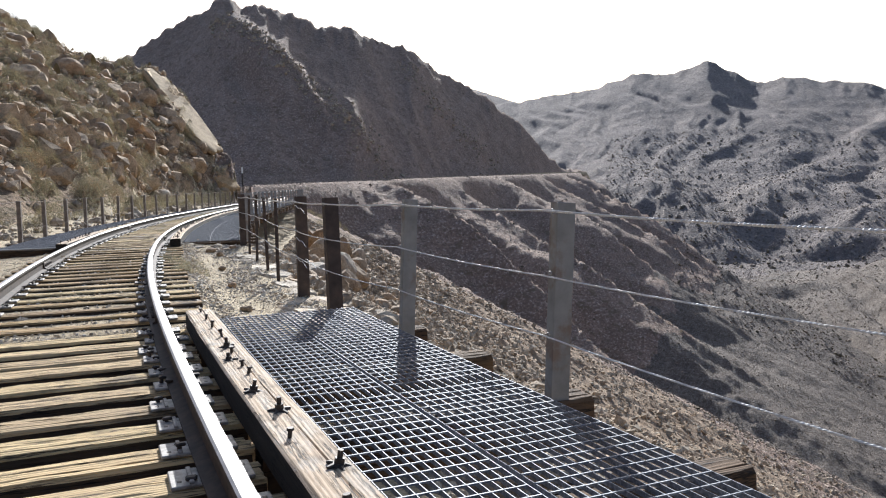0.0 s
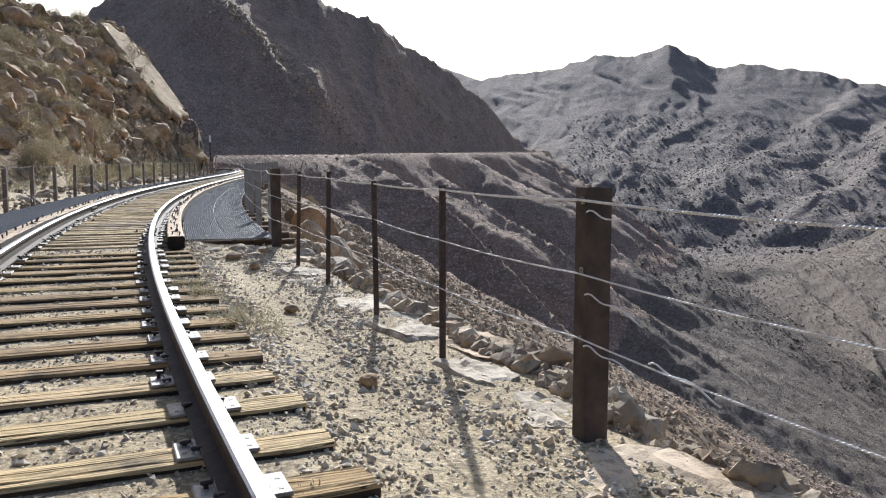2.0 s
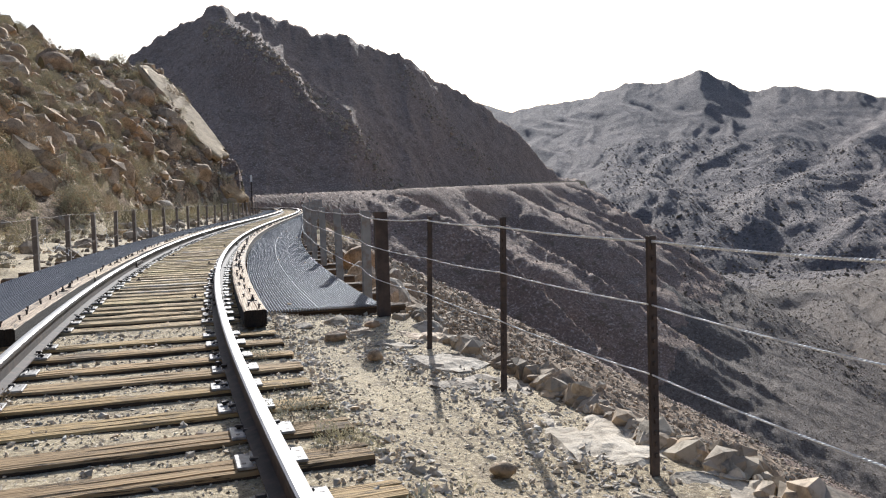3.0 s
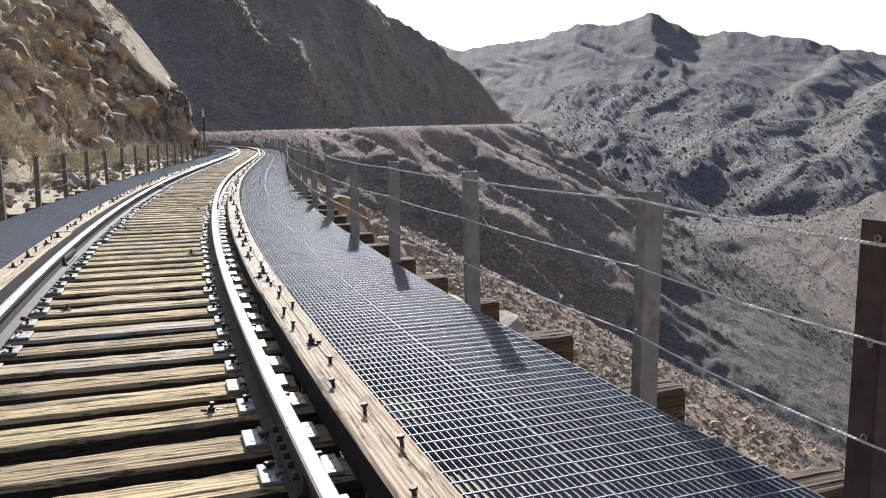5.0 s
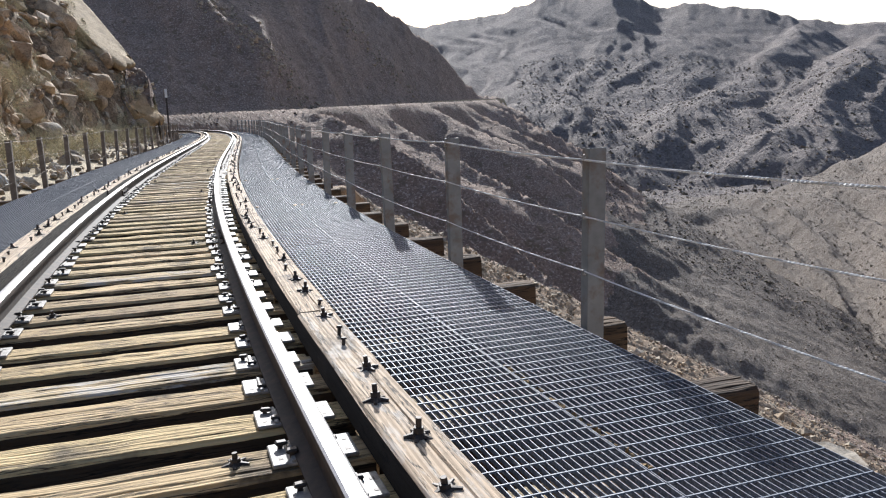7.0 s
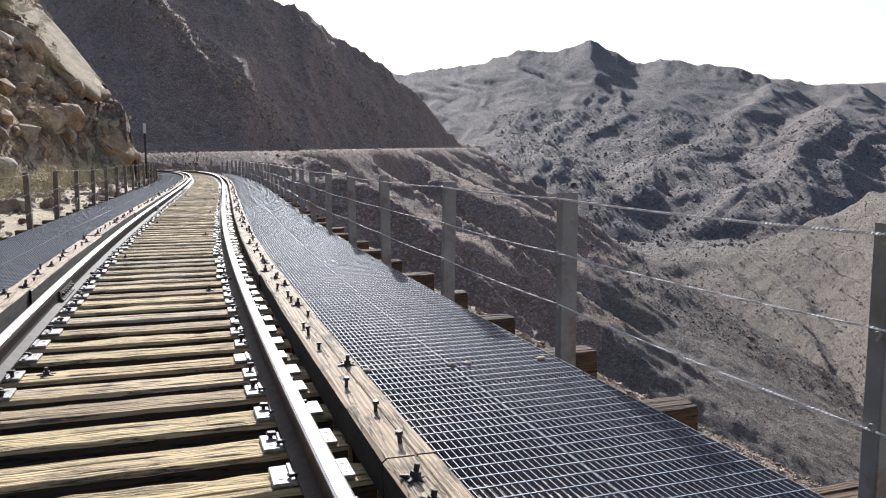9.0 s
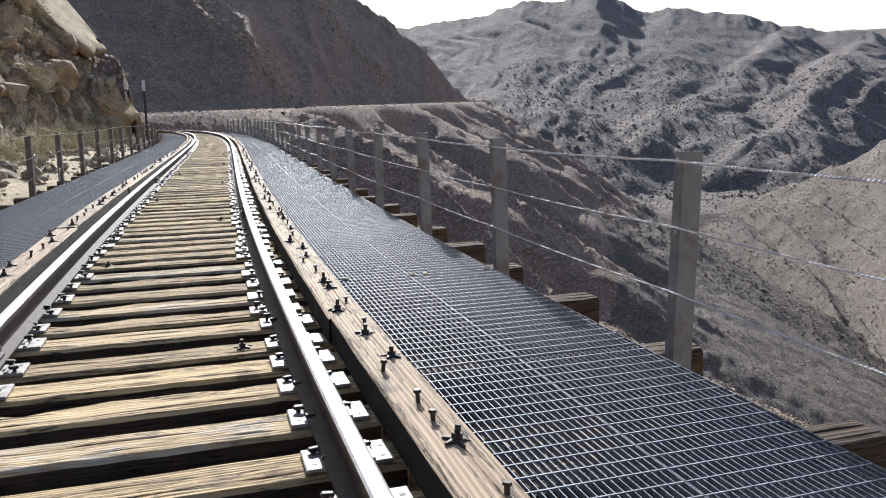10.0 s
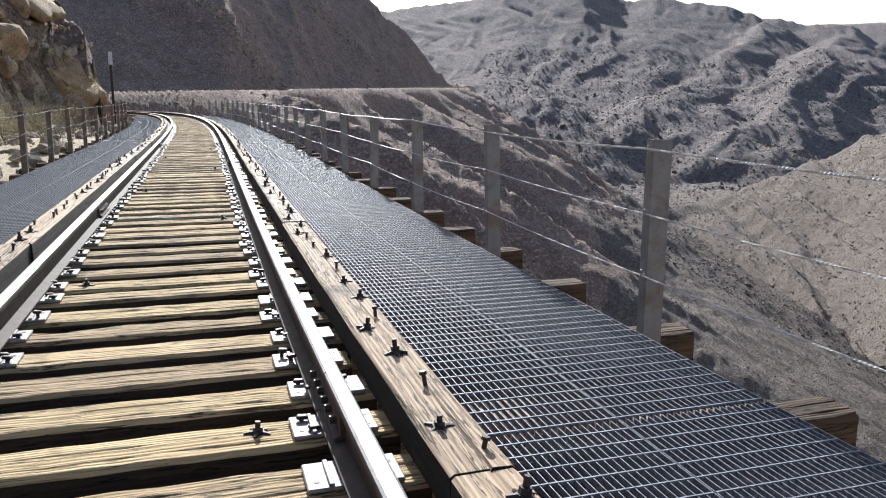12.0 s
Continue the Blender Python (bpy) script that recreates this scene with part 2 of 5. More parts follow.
M_HILL_ROCK = material("brown_hill_rock", rock_look((0.7, 0.56, 0.4), (0.5, 0.385, 0.255), (0.25, 0.185, 0.12), True), 0.92, 0, 0.6, 0.05)
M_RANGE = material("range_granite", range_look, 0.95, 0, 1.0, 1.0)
M_NOSE = material("tan_granite_sheet", rock_look((0.6, 0.46, 0.275), (0.5, 0.37, 0.21), (0.32, 0.23, 0.125), False), 0.9, 0, 1.0, 0.12)
M_SLAB = material("pale_granite", rock_look((0.72, 0.66, 0.55), (0.58, 0.51, 0.41), (0.34, 0.28, 0.2), False), 0.88, 0, 1.0, 0.05)
M_TIE = material("tie_timber", wood_look((0.72, 0.575, 0.345), (0.585, 0.455, 0.265), (0.4, 0.295, 0.165), ring=0.14), 0.88, 0, 0.8, 0.012)
M_OLD_TIE = material("old_tie_timber", wood_look((0.5, 0.36, 0.19), (0.4, 0.28, 0.14), (0.27, 0.185, 0.095)), 0.92, 0, 0.6, 0.01)
# tie sides near black: the shade between the ties put into the colour
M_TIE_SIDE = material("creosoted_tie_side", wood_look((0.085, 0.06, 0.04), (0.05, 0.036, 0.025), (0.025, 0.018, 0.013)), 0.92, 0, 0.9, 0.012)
# black for the guard timbers' unlit faces: shade painted as wood colour
M_GUARD_SHADE = material("black_creosoted_side", wood_look((0.035, 0.027, 0.021), (0.022, 0.017, 0.013), (0.012, 0.009, 0.007)), 0.95, 0, 0.7, 0.01)
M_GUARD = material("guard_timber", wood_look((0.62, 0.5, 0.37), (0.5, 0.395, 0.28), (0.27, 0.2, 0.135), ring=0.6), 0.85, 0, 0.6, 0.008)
M_BEAM = material("creosoted_timber", wood_look((0.18, 0.112, 0.06), (0.1, 0.064, 0.038), (0.045, 0.032, 0.023)), 0.88, 0, 0.7, 0.012)
M_RAIL = material("rusty_rail", metal_look((0.032, 0.025, 0.022), (0.055, 0.041, 0.034), (0.09, 0.063, 0.047)), 0.8, 0.15, 0.3, 0.003)
M_HEAD = material("polished_rail_head", metal_look((0.36, 0.35, 0.35), (0.45, 0.44, 0.43), (0.54, 0.52, 0.5), 30), 0.4, 0.85, 0.1, 0.001)
M_PLATE = material("tie_plate_steel", metal_look((0.16, 0.145, 0.13), (0.32, 0.3, 0.275), (0.46, 0.44, 0.41), 22), 0.6, 0.15, 0.4, 0.003)
M_IRON = material("dark_iron", metal_look((0.03, 0.025, 0.022), (0.055, 0.045, 0.04), (0.09, 0.07, 0.055), 30), 0.6, 0.4, 0.3, 0.003)
M_GRATE = material("galvanised_grating", metal_look((0.1, 0.112, 0.138), (0.22, 0.238, 0.275), (0.4, 0.42, 0.46), 70), 0.6, 0.3, 0.2, 0.002)
M_POST = material("grey_painted_steel", metal_look((0.2, 0.205, 0.2), (0.26, 0.265, 0.26), (0.31, 0.315, 0.305), 6, (0.2, 0.15, 0.12)), 0.6, 0.25, 0.2, 0.003)
M_BROWN = material("weathered_brown_steel", metal_look((0.13, 0.105, 0.085), (0.19, 0.155, 0.125), (0.25, 0.21, 0.17), 8), 0.75, 0.2, 0.3, 0.004)
M_RUST = material("rust_brown_steel", metal_look((0.045, 0.035, 0.031), (0.075, 0.057, 0.048), (0.115, 0.082, 0.064), 8), 0.8, 0.2, 0.4, 0.004)
M_CABLE = material("steel_cable", metal_look((0.6, 0.6, 0.59), (0.72, 0.72, 0.71), (0.82, 0.82, 0.8), 40), 0.5, 0.0, 0.1, 0.001)
M_SCRUB = material("scrub_leaf", leaf_look((0.18, 0.165, 0.1), (0.28, 0.255, 0.16), (0.4, 0.365, 0.25)), 0.8)
M_WEED = material("grey_weed_leaf", leaf_look((0.24, 0.24, 0.17), (0.34, 0.335, 0.25), (0.44, 0.42, 0.33)), 0.8)
M_DRY = material("dry_straw", leaf_look((0.21, 0.16, 0.1), (0.31, 0.245, 0.16), (0.42, 0.34, 0.235)), 0.85)
for leafy in (M_SCRUB, M_WEED, M_DRY):
    let_light_through(leafy)
M_TWIG = material("twig_bark", leaf_look((0.16, 0.12, 0.085), (0.22, 0.17, 0.12), (0.3, 0.24, 0.18)), 0.9)
M_CACTUS = material("cactus_skin", leaf_look((0.11, 0.12, 0.05), (0.2, 0.16, 0.07), (0.28, 0.2, 0.1)), 0.8)
M_WHITE = material("white_paint", metal_look((0.7, 0.7, 0.68), (0.78, 0.78, 0.76), (0.82, 0.82, 0.8), 20), 0.6, 0, 0.1, 0.002)


# ---- mesh helpers ----
def mesh_ob(name, verts, faces, mat, parent=None, label="", smooth=False, mats=None, face_mats=None):
    me = bpy.data.meshes.new(name)
    me.from_pydata([tuple(map(float, v)) for v in verts], [], [tuple(map(int, f)) for f in faces])
    for m in (mats or [mat]):
        me.materials.append(m)
    if face_mats is not None:
        me.polygons.foreach_set("material_index", np.asarray(face_mats, dtype=np.int32))
    if smooth:
        me.polygons.foreach_set("use_smooth", [True] * len(me.polygons))
    me.update()
    ob = new(name, me)
    if parent is not None:
        ob.parent = parent
    if label:
        ob["label"] = label
    return ob


def part(name, bm, mat, parent, label="", smooth=False):
    """One mesh object from a bmesh, under a thing or a part."""
    me = bpy.data.meshes.new(name)
    bmesh.ops.recalc_face_normals(bm, faces=bm.faces)
    bm.to_mesh(me)
    bm.free()
    me.materials.append(mat)
    if smooth:
        me.polygons.foreach_set("use_smooth", [True] * len(me.polygons))
    ob = new(name, me)
    if parent is not None:
        ob.parent = parent
    if label:
        ob["label"] = label
    return ob


def twin(ob, parent, m, name=None):
    """Another object on the same mesh, under parent, at m in the parent's space."""
    o = new(name or ob.name.split(".")[0], ob.data)
    o.parent = parent
    o.matrix_basis = m
    if "label" in ob:
        o["label"] = ob["label"]
    return o


def bm_box(bm, x0, x1, y0, y1, z0, z1, bevel=0.0):
    vs = [bm.verts.new(v) for v in ((x0, y0, z0), (x1, y0, z0), (x1, y1, z0), (x0, y1, z0), (x0, y0, z1), (x1, y0, z1), (x1, y1, z1), (x0, y1, z1))]
    fs = [bm.faces.new([vs[i] for i in f]) for f in ((3, 2, 1, 0), (4, 5, 6, 7), (0, 1, 5, 4), (1, 2, 6, 5), (2, 3, 7, 6), (3, 0, 4, 7))]
    if bevel:
        edges = list({e for f in fs for e in f.edges})
        bmesh.ops.bevel(bm, geom=edges, offset=bevel, segments=1, affect="EDGES", profile=0.5)


def bm_tube(bm, a, b, r0, r1, n=8):
    a, b = Vector(a), Vector(b)
    q = (b - a).to_track_quat("Z", "Y").to_matrix()
    rings = []
    for c, r in ((a, r0), (b, r1)):
        rings.append([bm.verts.new(c + q @ Vector((r * math.cos(2 * math.pi * i / n), r * math.sin(2 * math.pi * i / n), 0))) for i in range(n)])
    for i in range(n):
        bm.faces.new((rings[0][i], rings[0][(i + 1) % n], rings[1][(i + 1) % n], rings[1][i]))
    bm.faces.new(rings[0][::-1])
    bm.faces.new(rings[1])


# ---- noise on arrays ----
PERM = np.random.RandomState(7).permutation(512)
GRAD = np.stack([np.cos(np.arange(64) * 2 * np.pi / 64), np.sin(np.arange(64) * 2 * np.pi / 64)], 1)


def wavy(x, y, seed=0):
    """Gradient noise, about -0.7 to 0.7."""
    xi, yi = np.floor(x).astype(np.int64), np.floor(y).astype(np.int64)
    fx, fy = x - xi, y - yi
    u, v = fx * fx * fx * (fx * (fx * 6 - 15) + 10), fy * fy * fy * (fy * (fy * 6 - 15) + 10)

    def corner(dx, dy):
        h = PERM[(PERM[(xi + dx + seed * 17) % 512] + yi + dy) % 512] % 64
        return GRAD[h, 0] * (fx - dx) + GRAD[h, 1] * (fy - dy)
    a, b, c, d = corner(0, 0), corner(1, 0), corner(0, 1), corner(1, 1)
    return (a + (b - a) * u) * (1 - v) + (c + (d - c) * u) * v


def fractal(x, y, octaves=5, seed=0, gain=0.5):
    out, amp = np.zeros_like(x, dtype=float), 1.0
    for k in range(octaves):
        out += amp * wavy(x * 2 ** k + 3.7 * k, y * 2 ** k - 1.3 * k, seed + k)
        amp *= gain
    return out


def ridged(x, y, octaves=4, seed=0, gain=0.5):
    out, amp = np.zeros_like(x, dtype=float), 1.0
    for k in range(octaves):
        out += amp * (0.5 - 2.0 * np.abs(wavy(x * 2 ** k + 5.1 * k, y * 2 ** k + 2.2 * k, seed + k)))
        amp *= gain
    return out


def step(a, b, x):
    q = np.clip((x - a) / (b - a), 0, 1)
    return q * q * (3 - 2 * q)


# ---- the track's line ----
KNOTS = np.arange(-40, 131, 10.0)
BENDS = np.array([0, 0, 0, -0.0004, -0.0047, -0.0090, -0.0097, -0.0063, -0.0040, -0.0001, 0.0007, 0.0028, 0.0042, 0.008, 0.03, 0.042, 0.042, 0.042])
LINE_S = np.arange(-40, 130.01, 0.25)


def lay_line():
    bend = np.interp(LINE_S, KNOTS, BENDS)
    head = np.concatenate([[0], np.cumsum((bend[1:] + bend[:-1]) * 0.125)])
    zero = int(np.argmin(np.abs(LINE_S)))
    head -= head[zero]
    mid = (head[1:] + head[:-1]) / 2
    x = np.concatenate([[0], np.cumsum(-np.sin(mid) * 0.25)])
    y = np.concatenate([[0], np.cumsum(np.cos(mid) * 0.25)])
    return x - x[zero], y - y[zero], head


LINE_X, LINE_Y, LINE_H = lay_line()


def heading(s):
    return float(np.interp(s, LINE_S, LINE_H))


def on_track(s, d, z=0.0):
    """The place s metres along the track and d metres to its right."""
    h = heading(s)
    return Vector((float(np.interp(s, LINE_S, LINE_X)) + d * math.cos(h), float(np.interp(s, LINE_S, LINE_Y)) + d * math.sin(h), z))


def frame_at(s, d=0.0, z=0.0, turn=0.0):
    """A pose on the track: x to the right, y along it."""
    return Matrix.Translation(on_track(s, d, z)) @ Matrix.Rotation(heading(s) + turn, 4, "Z")


def off_track(x, y):
    """s and d of places."""
    x, y = np.asarray(x, float), np.asarray(y, float)
    s, d = np.empty(x.shape), np.empty(x.shape)
    flat_x, flat_y, fs, fd = x.ravel(), y.ravel(), s.ravel(), d.ravel()
    for a in range(0, flat_x.size, 20000):
        px, py = flat_x[a:a + 20000, None], flat_y[a:a + 20000, None]
        i = np.argmin((px - LINE_X[None, ::2]) ** 2 + (py - LINE_Y[None, ::2]) ** 2, axis=1) * 2
        dx, dy, h = px[:, 0] - LINE_X[i], py[:, 0] - LINE_Y[i], LINE_H[i]
        along = -np.sin(h) * dx + np.cos(h) * dy
        side = np.cos(h) * dx + np.sin(h) * dy
        far = np.abs(along) > 0.5
        fs[a:a + 20000] = LINE_S[i] + np.clip(along, -0.5, 0.5)
        fd[a:a + 20000] = np.where(far, np.sign(side) * np.hypot(dx, dy), side)
    return fs.reshape(x.shape), fd.reshape(x.shape)


# ---- the lie of the land ----
MID = (3.0, 23.0)       # the ride's middle, from which the far relief is laid out
HILL = (1.0, 15.0)      # the pole of the hill beside the track


def table(text):
    return np.array([[float(v) for v in row.split()] for row in text.split(",")]).T


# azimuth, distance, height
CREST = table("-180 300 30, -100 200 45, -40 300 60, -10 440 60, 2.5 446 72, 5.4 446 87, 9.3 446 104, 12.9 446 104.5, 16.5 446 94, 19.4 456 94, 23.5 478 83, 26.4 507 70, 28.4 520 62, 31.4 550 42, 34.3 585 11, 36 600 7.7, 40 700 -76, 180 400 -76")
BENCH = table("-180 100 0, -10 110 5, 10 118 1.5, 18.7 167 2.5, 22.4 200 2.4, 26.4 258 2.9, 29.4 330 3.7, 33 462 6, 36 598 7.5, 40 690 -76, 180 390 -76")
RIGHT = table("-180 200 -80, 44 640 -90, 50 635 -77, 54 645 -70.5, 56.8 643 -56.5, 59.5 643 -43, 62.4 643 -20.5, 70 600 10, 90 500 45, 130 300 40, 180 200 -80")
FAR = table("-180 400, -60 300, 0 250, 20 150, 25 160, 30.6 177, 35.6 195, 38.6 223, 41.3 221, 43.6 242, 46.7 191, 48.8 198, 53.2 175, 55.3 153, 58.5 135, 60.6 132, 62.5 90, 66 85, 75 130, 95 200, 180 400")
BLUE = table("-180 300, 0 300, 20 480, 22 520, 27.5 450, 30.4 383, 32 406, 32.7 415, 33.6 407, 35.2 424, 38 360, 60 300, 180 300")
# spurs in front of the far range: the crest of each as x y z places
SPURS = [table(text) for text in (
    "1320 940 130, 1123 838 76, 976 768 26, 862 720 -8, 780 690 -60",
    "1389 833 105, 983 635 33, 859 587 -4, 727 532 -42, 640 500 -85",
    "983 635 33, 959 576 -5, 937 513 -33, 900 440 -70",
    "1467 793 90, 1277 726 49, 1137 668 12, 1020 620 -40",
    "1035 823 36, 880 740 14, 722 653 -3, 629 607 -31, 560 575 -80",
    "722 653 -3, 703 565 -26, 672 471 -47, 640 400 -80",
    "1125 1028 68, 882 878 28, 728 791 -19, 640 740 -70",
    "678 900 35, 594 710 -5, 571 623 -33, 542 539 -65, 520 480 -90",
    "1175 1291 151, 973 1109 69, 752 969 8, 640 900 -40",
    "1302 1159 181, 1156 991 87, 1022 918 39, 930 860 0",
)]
# ribs of the mountain: azimuth and distance
RIB_A = table("8 418, 11 392, 13.8 365, 16.8 345, 19.5 330, 21.9 322, 25.5 318")
RIB_B = table("22 452, 25 435, 28 440, 30.5 455, 32 470")
HILL_CREST = table("-180 90 20, -90 70 40, -30 100 45, -12 130 36, -4.6 125 29, -2.6 115 24.7, -0.3 100 19.3, 2.6 90 16.8, 4.6 85 15.3, 6.3 80 13.7, 8 75 10.1, 9.8 72 6.9, 11.05 68.5 4.3, 11.6 66 1.5, 12.2 64 -30, 180 64 -200")
HILL_FOOT = table("-180 30 -5, -90 9.5 0, -40 12 0, -8 21 0, 1 29 0, 5.8 51 0.3, 8 57 0.4, 9.8 63 0.6, 11.05 66.5 0.6, 12.2 63 -30, 180 60 -200")


def hill_height(x, y):
    dx, dy = x - HILL[0], y - HILL[1]
    r, az = np.hypot(dx, dy), np.degrees(np.arctan2(dx, dy))
    az = az + 0.5 * fractal(r / 9.0, az / 6.0, 3, 61) * step(2, 12, r)
    rc, zc = np.interp(az, HILL_CREST[0], HILL_CREST[1]), np.interp(az, HILL_CREST[0], HILL_CREST[2])
    rf, zf = np.interp(az, HILL_FOOT[0], HILL_FOOT[1]), np.interp(az, HILL_FOOT[0], HILL_FOOT[2])
    q = (r - rf) / np.maximum(rc - rf, 1.0)
    z = np.where(q < 0, zf + 0.35 * (r - rf), np.where(q < 1, zf + (zc - zf) * np.clip(q, 0, 1) ** 0.9, zc - 0.25 * (r - rc)))
    rough = step(-0.02, 0.15, q) * step(-20, 0, z)
    z = z + rough * (0.9 * fractal(x / 7.0, y / 7.0, 4, 21) + 0.5 * ridged(x / 3.0, y / 3.0, 3, 22))
    return z


def near_height(x, y, s, d):
    """Trackbed, banks and the slope that falls away to the right."""
    land = step(6.45, 6.95, s) * (1 - step(18.1, 18.9, s))
    wob = 0.25 * fractal(s / 3.0, d / 3.0, 3, 31)
    edge = 2.85 + wob + 0.35 * fractal(s / 1.1, s * 0 + 4.2, 2, 33)
    flat = -0.036 - 0.085 * step(1.05, 1.75, np.abs(d)) - 0.03 * np.clip(np.abs(d) - 1.3, 0, 2) + 0.02 * fractal(s / 0.5, d / 0.5, 2, 34)
    flat = flat + 0.075 * step(16.7, 17.6, s) * step(1.0, 1.3, d)
    under = -1.15 - 0.12 * np.clip(d, -3, 3) + 0.3 * fractal(s / 2.5, d / 2.5, 3, 35) - 0.9 * step(30, 44, s) * (1 - step(62, 75, s))
    top = land * flat + (1 - land) * under
    out = np.clip(d - edge, 0, None)
    drop = 0.55 * out + 1.0 * (1 - np.exp(-out / 1.6)) * land
    right = top - drop + 0.32 * fractal(s / 2.2, d / 2.2, 4, 36) * step(0, 2, out) + 0.35 * ridged(s / 9.0, d / 24.0, 3, 37) * step(3, 14, out)
    right = right + step(3.1, 4.5, d) * (1 - step(32, 40, d)) * (0.14 * ridged(x / 0.9, y / 0.9, 3, 71) + 0.07 * fractal(x / 0.3, y / 0.3, 2, 72))
    out_l = np.clip(-d - 2.75, 0, None)
    left = top * (1 - step(0, 0.9, out_l)) + (-0.25 + 0.07 * out_l + 0.12 * fractal(s / 1.5, d / 1.5, 3, 38)) * step(0, 0.9, out_l)
    return np.where(d > 0, right, left)


def joined(a, b, soft):
    """The higher of two heights, with a rounded join."""
    h = np.clip(0.5 + 0.5 * (a - b) / soft, 0, 1)
    return b + (a - b) * h + soft * h * (1 - h)


def crest_over(x, y, line):
    """Distance to a crest line, its height at the nearest place and the run along it."""
    best, z, run, done = np.full(x.shape, 1e9), np.zeros(x.shape), np.zeros(x.shape), 0.0
    for (x0, y0, z0), (x1, y1, z1) in zip(line.T[:-1], line.T[1:]):
        ux, uy = x1 - x0, y1 - y0
        long = math.hypot(ux, uy)
        q = np.clip(((x - x0) * ux + (y - y0) * uy) / long ** 2, 0, 1)
        gap = np.hypot(x - x0 - q * ux, y - y0 - q * uy)
        near = gap < best
        best, z, run = np.where(near, gap, best), np.where(near, z0 + (z1 - z0) * q, z), np.where(near, done + q * long, run)
        done += long
    return best, z, run


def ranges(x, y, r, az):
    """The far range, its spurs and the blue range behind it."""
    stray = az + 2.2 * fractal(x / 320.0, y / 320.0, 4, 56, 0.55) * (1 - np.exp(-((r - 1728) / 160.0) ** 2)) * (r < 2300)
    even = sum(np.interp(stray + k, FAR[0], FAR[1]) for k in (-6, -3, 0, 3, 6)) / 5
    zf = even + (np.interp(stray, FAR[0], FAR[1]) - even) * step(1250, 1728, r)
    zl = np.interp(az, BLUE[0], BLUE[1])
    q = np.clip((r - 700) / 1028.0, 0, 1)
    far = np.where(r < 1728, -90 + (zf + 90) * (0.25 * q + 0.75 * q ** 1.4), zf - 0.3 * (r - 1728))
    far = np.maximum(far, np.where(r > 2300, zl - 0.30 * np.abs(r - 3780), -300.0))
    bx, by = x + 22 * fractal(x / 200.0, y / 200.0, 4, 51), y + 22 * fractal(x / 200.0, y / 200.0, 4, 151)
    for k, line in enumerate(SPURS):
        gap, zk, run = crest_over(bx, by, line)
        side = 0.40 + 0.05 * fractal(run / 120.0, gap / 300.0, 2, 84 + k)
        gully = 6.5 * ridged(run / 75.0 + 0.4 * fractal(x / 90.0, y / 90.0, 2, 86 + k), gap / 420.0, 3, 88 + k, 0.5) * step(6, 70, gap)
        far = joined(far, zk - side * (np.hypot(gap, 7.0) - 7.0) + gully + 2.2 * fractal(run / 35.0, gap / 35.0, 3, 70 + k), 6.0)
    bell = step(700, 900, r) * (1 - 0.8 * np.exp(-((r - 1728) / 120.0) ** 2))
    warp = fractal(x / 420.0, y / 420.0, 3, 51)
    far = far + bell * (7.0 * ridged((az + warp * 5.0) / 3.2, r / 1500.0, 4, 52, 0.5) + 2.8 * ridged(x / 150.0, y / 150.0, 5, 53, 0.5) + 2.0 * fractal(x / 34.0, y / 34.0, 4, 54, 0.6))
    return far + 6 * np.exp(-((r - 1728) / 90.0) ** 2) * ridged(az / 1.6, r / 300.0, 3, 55)


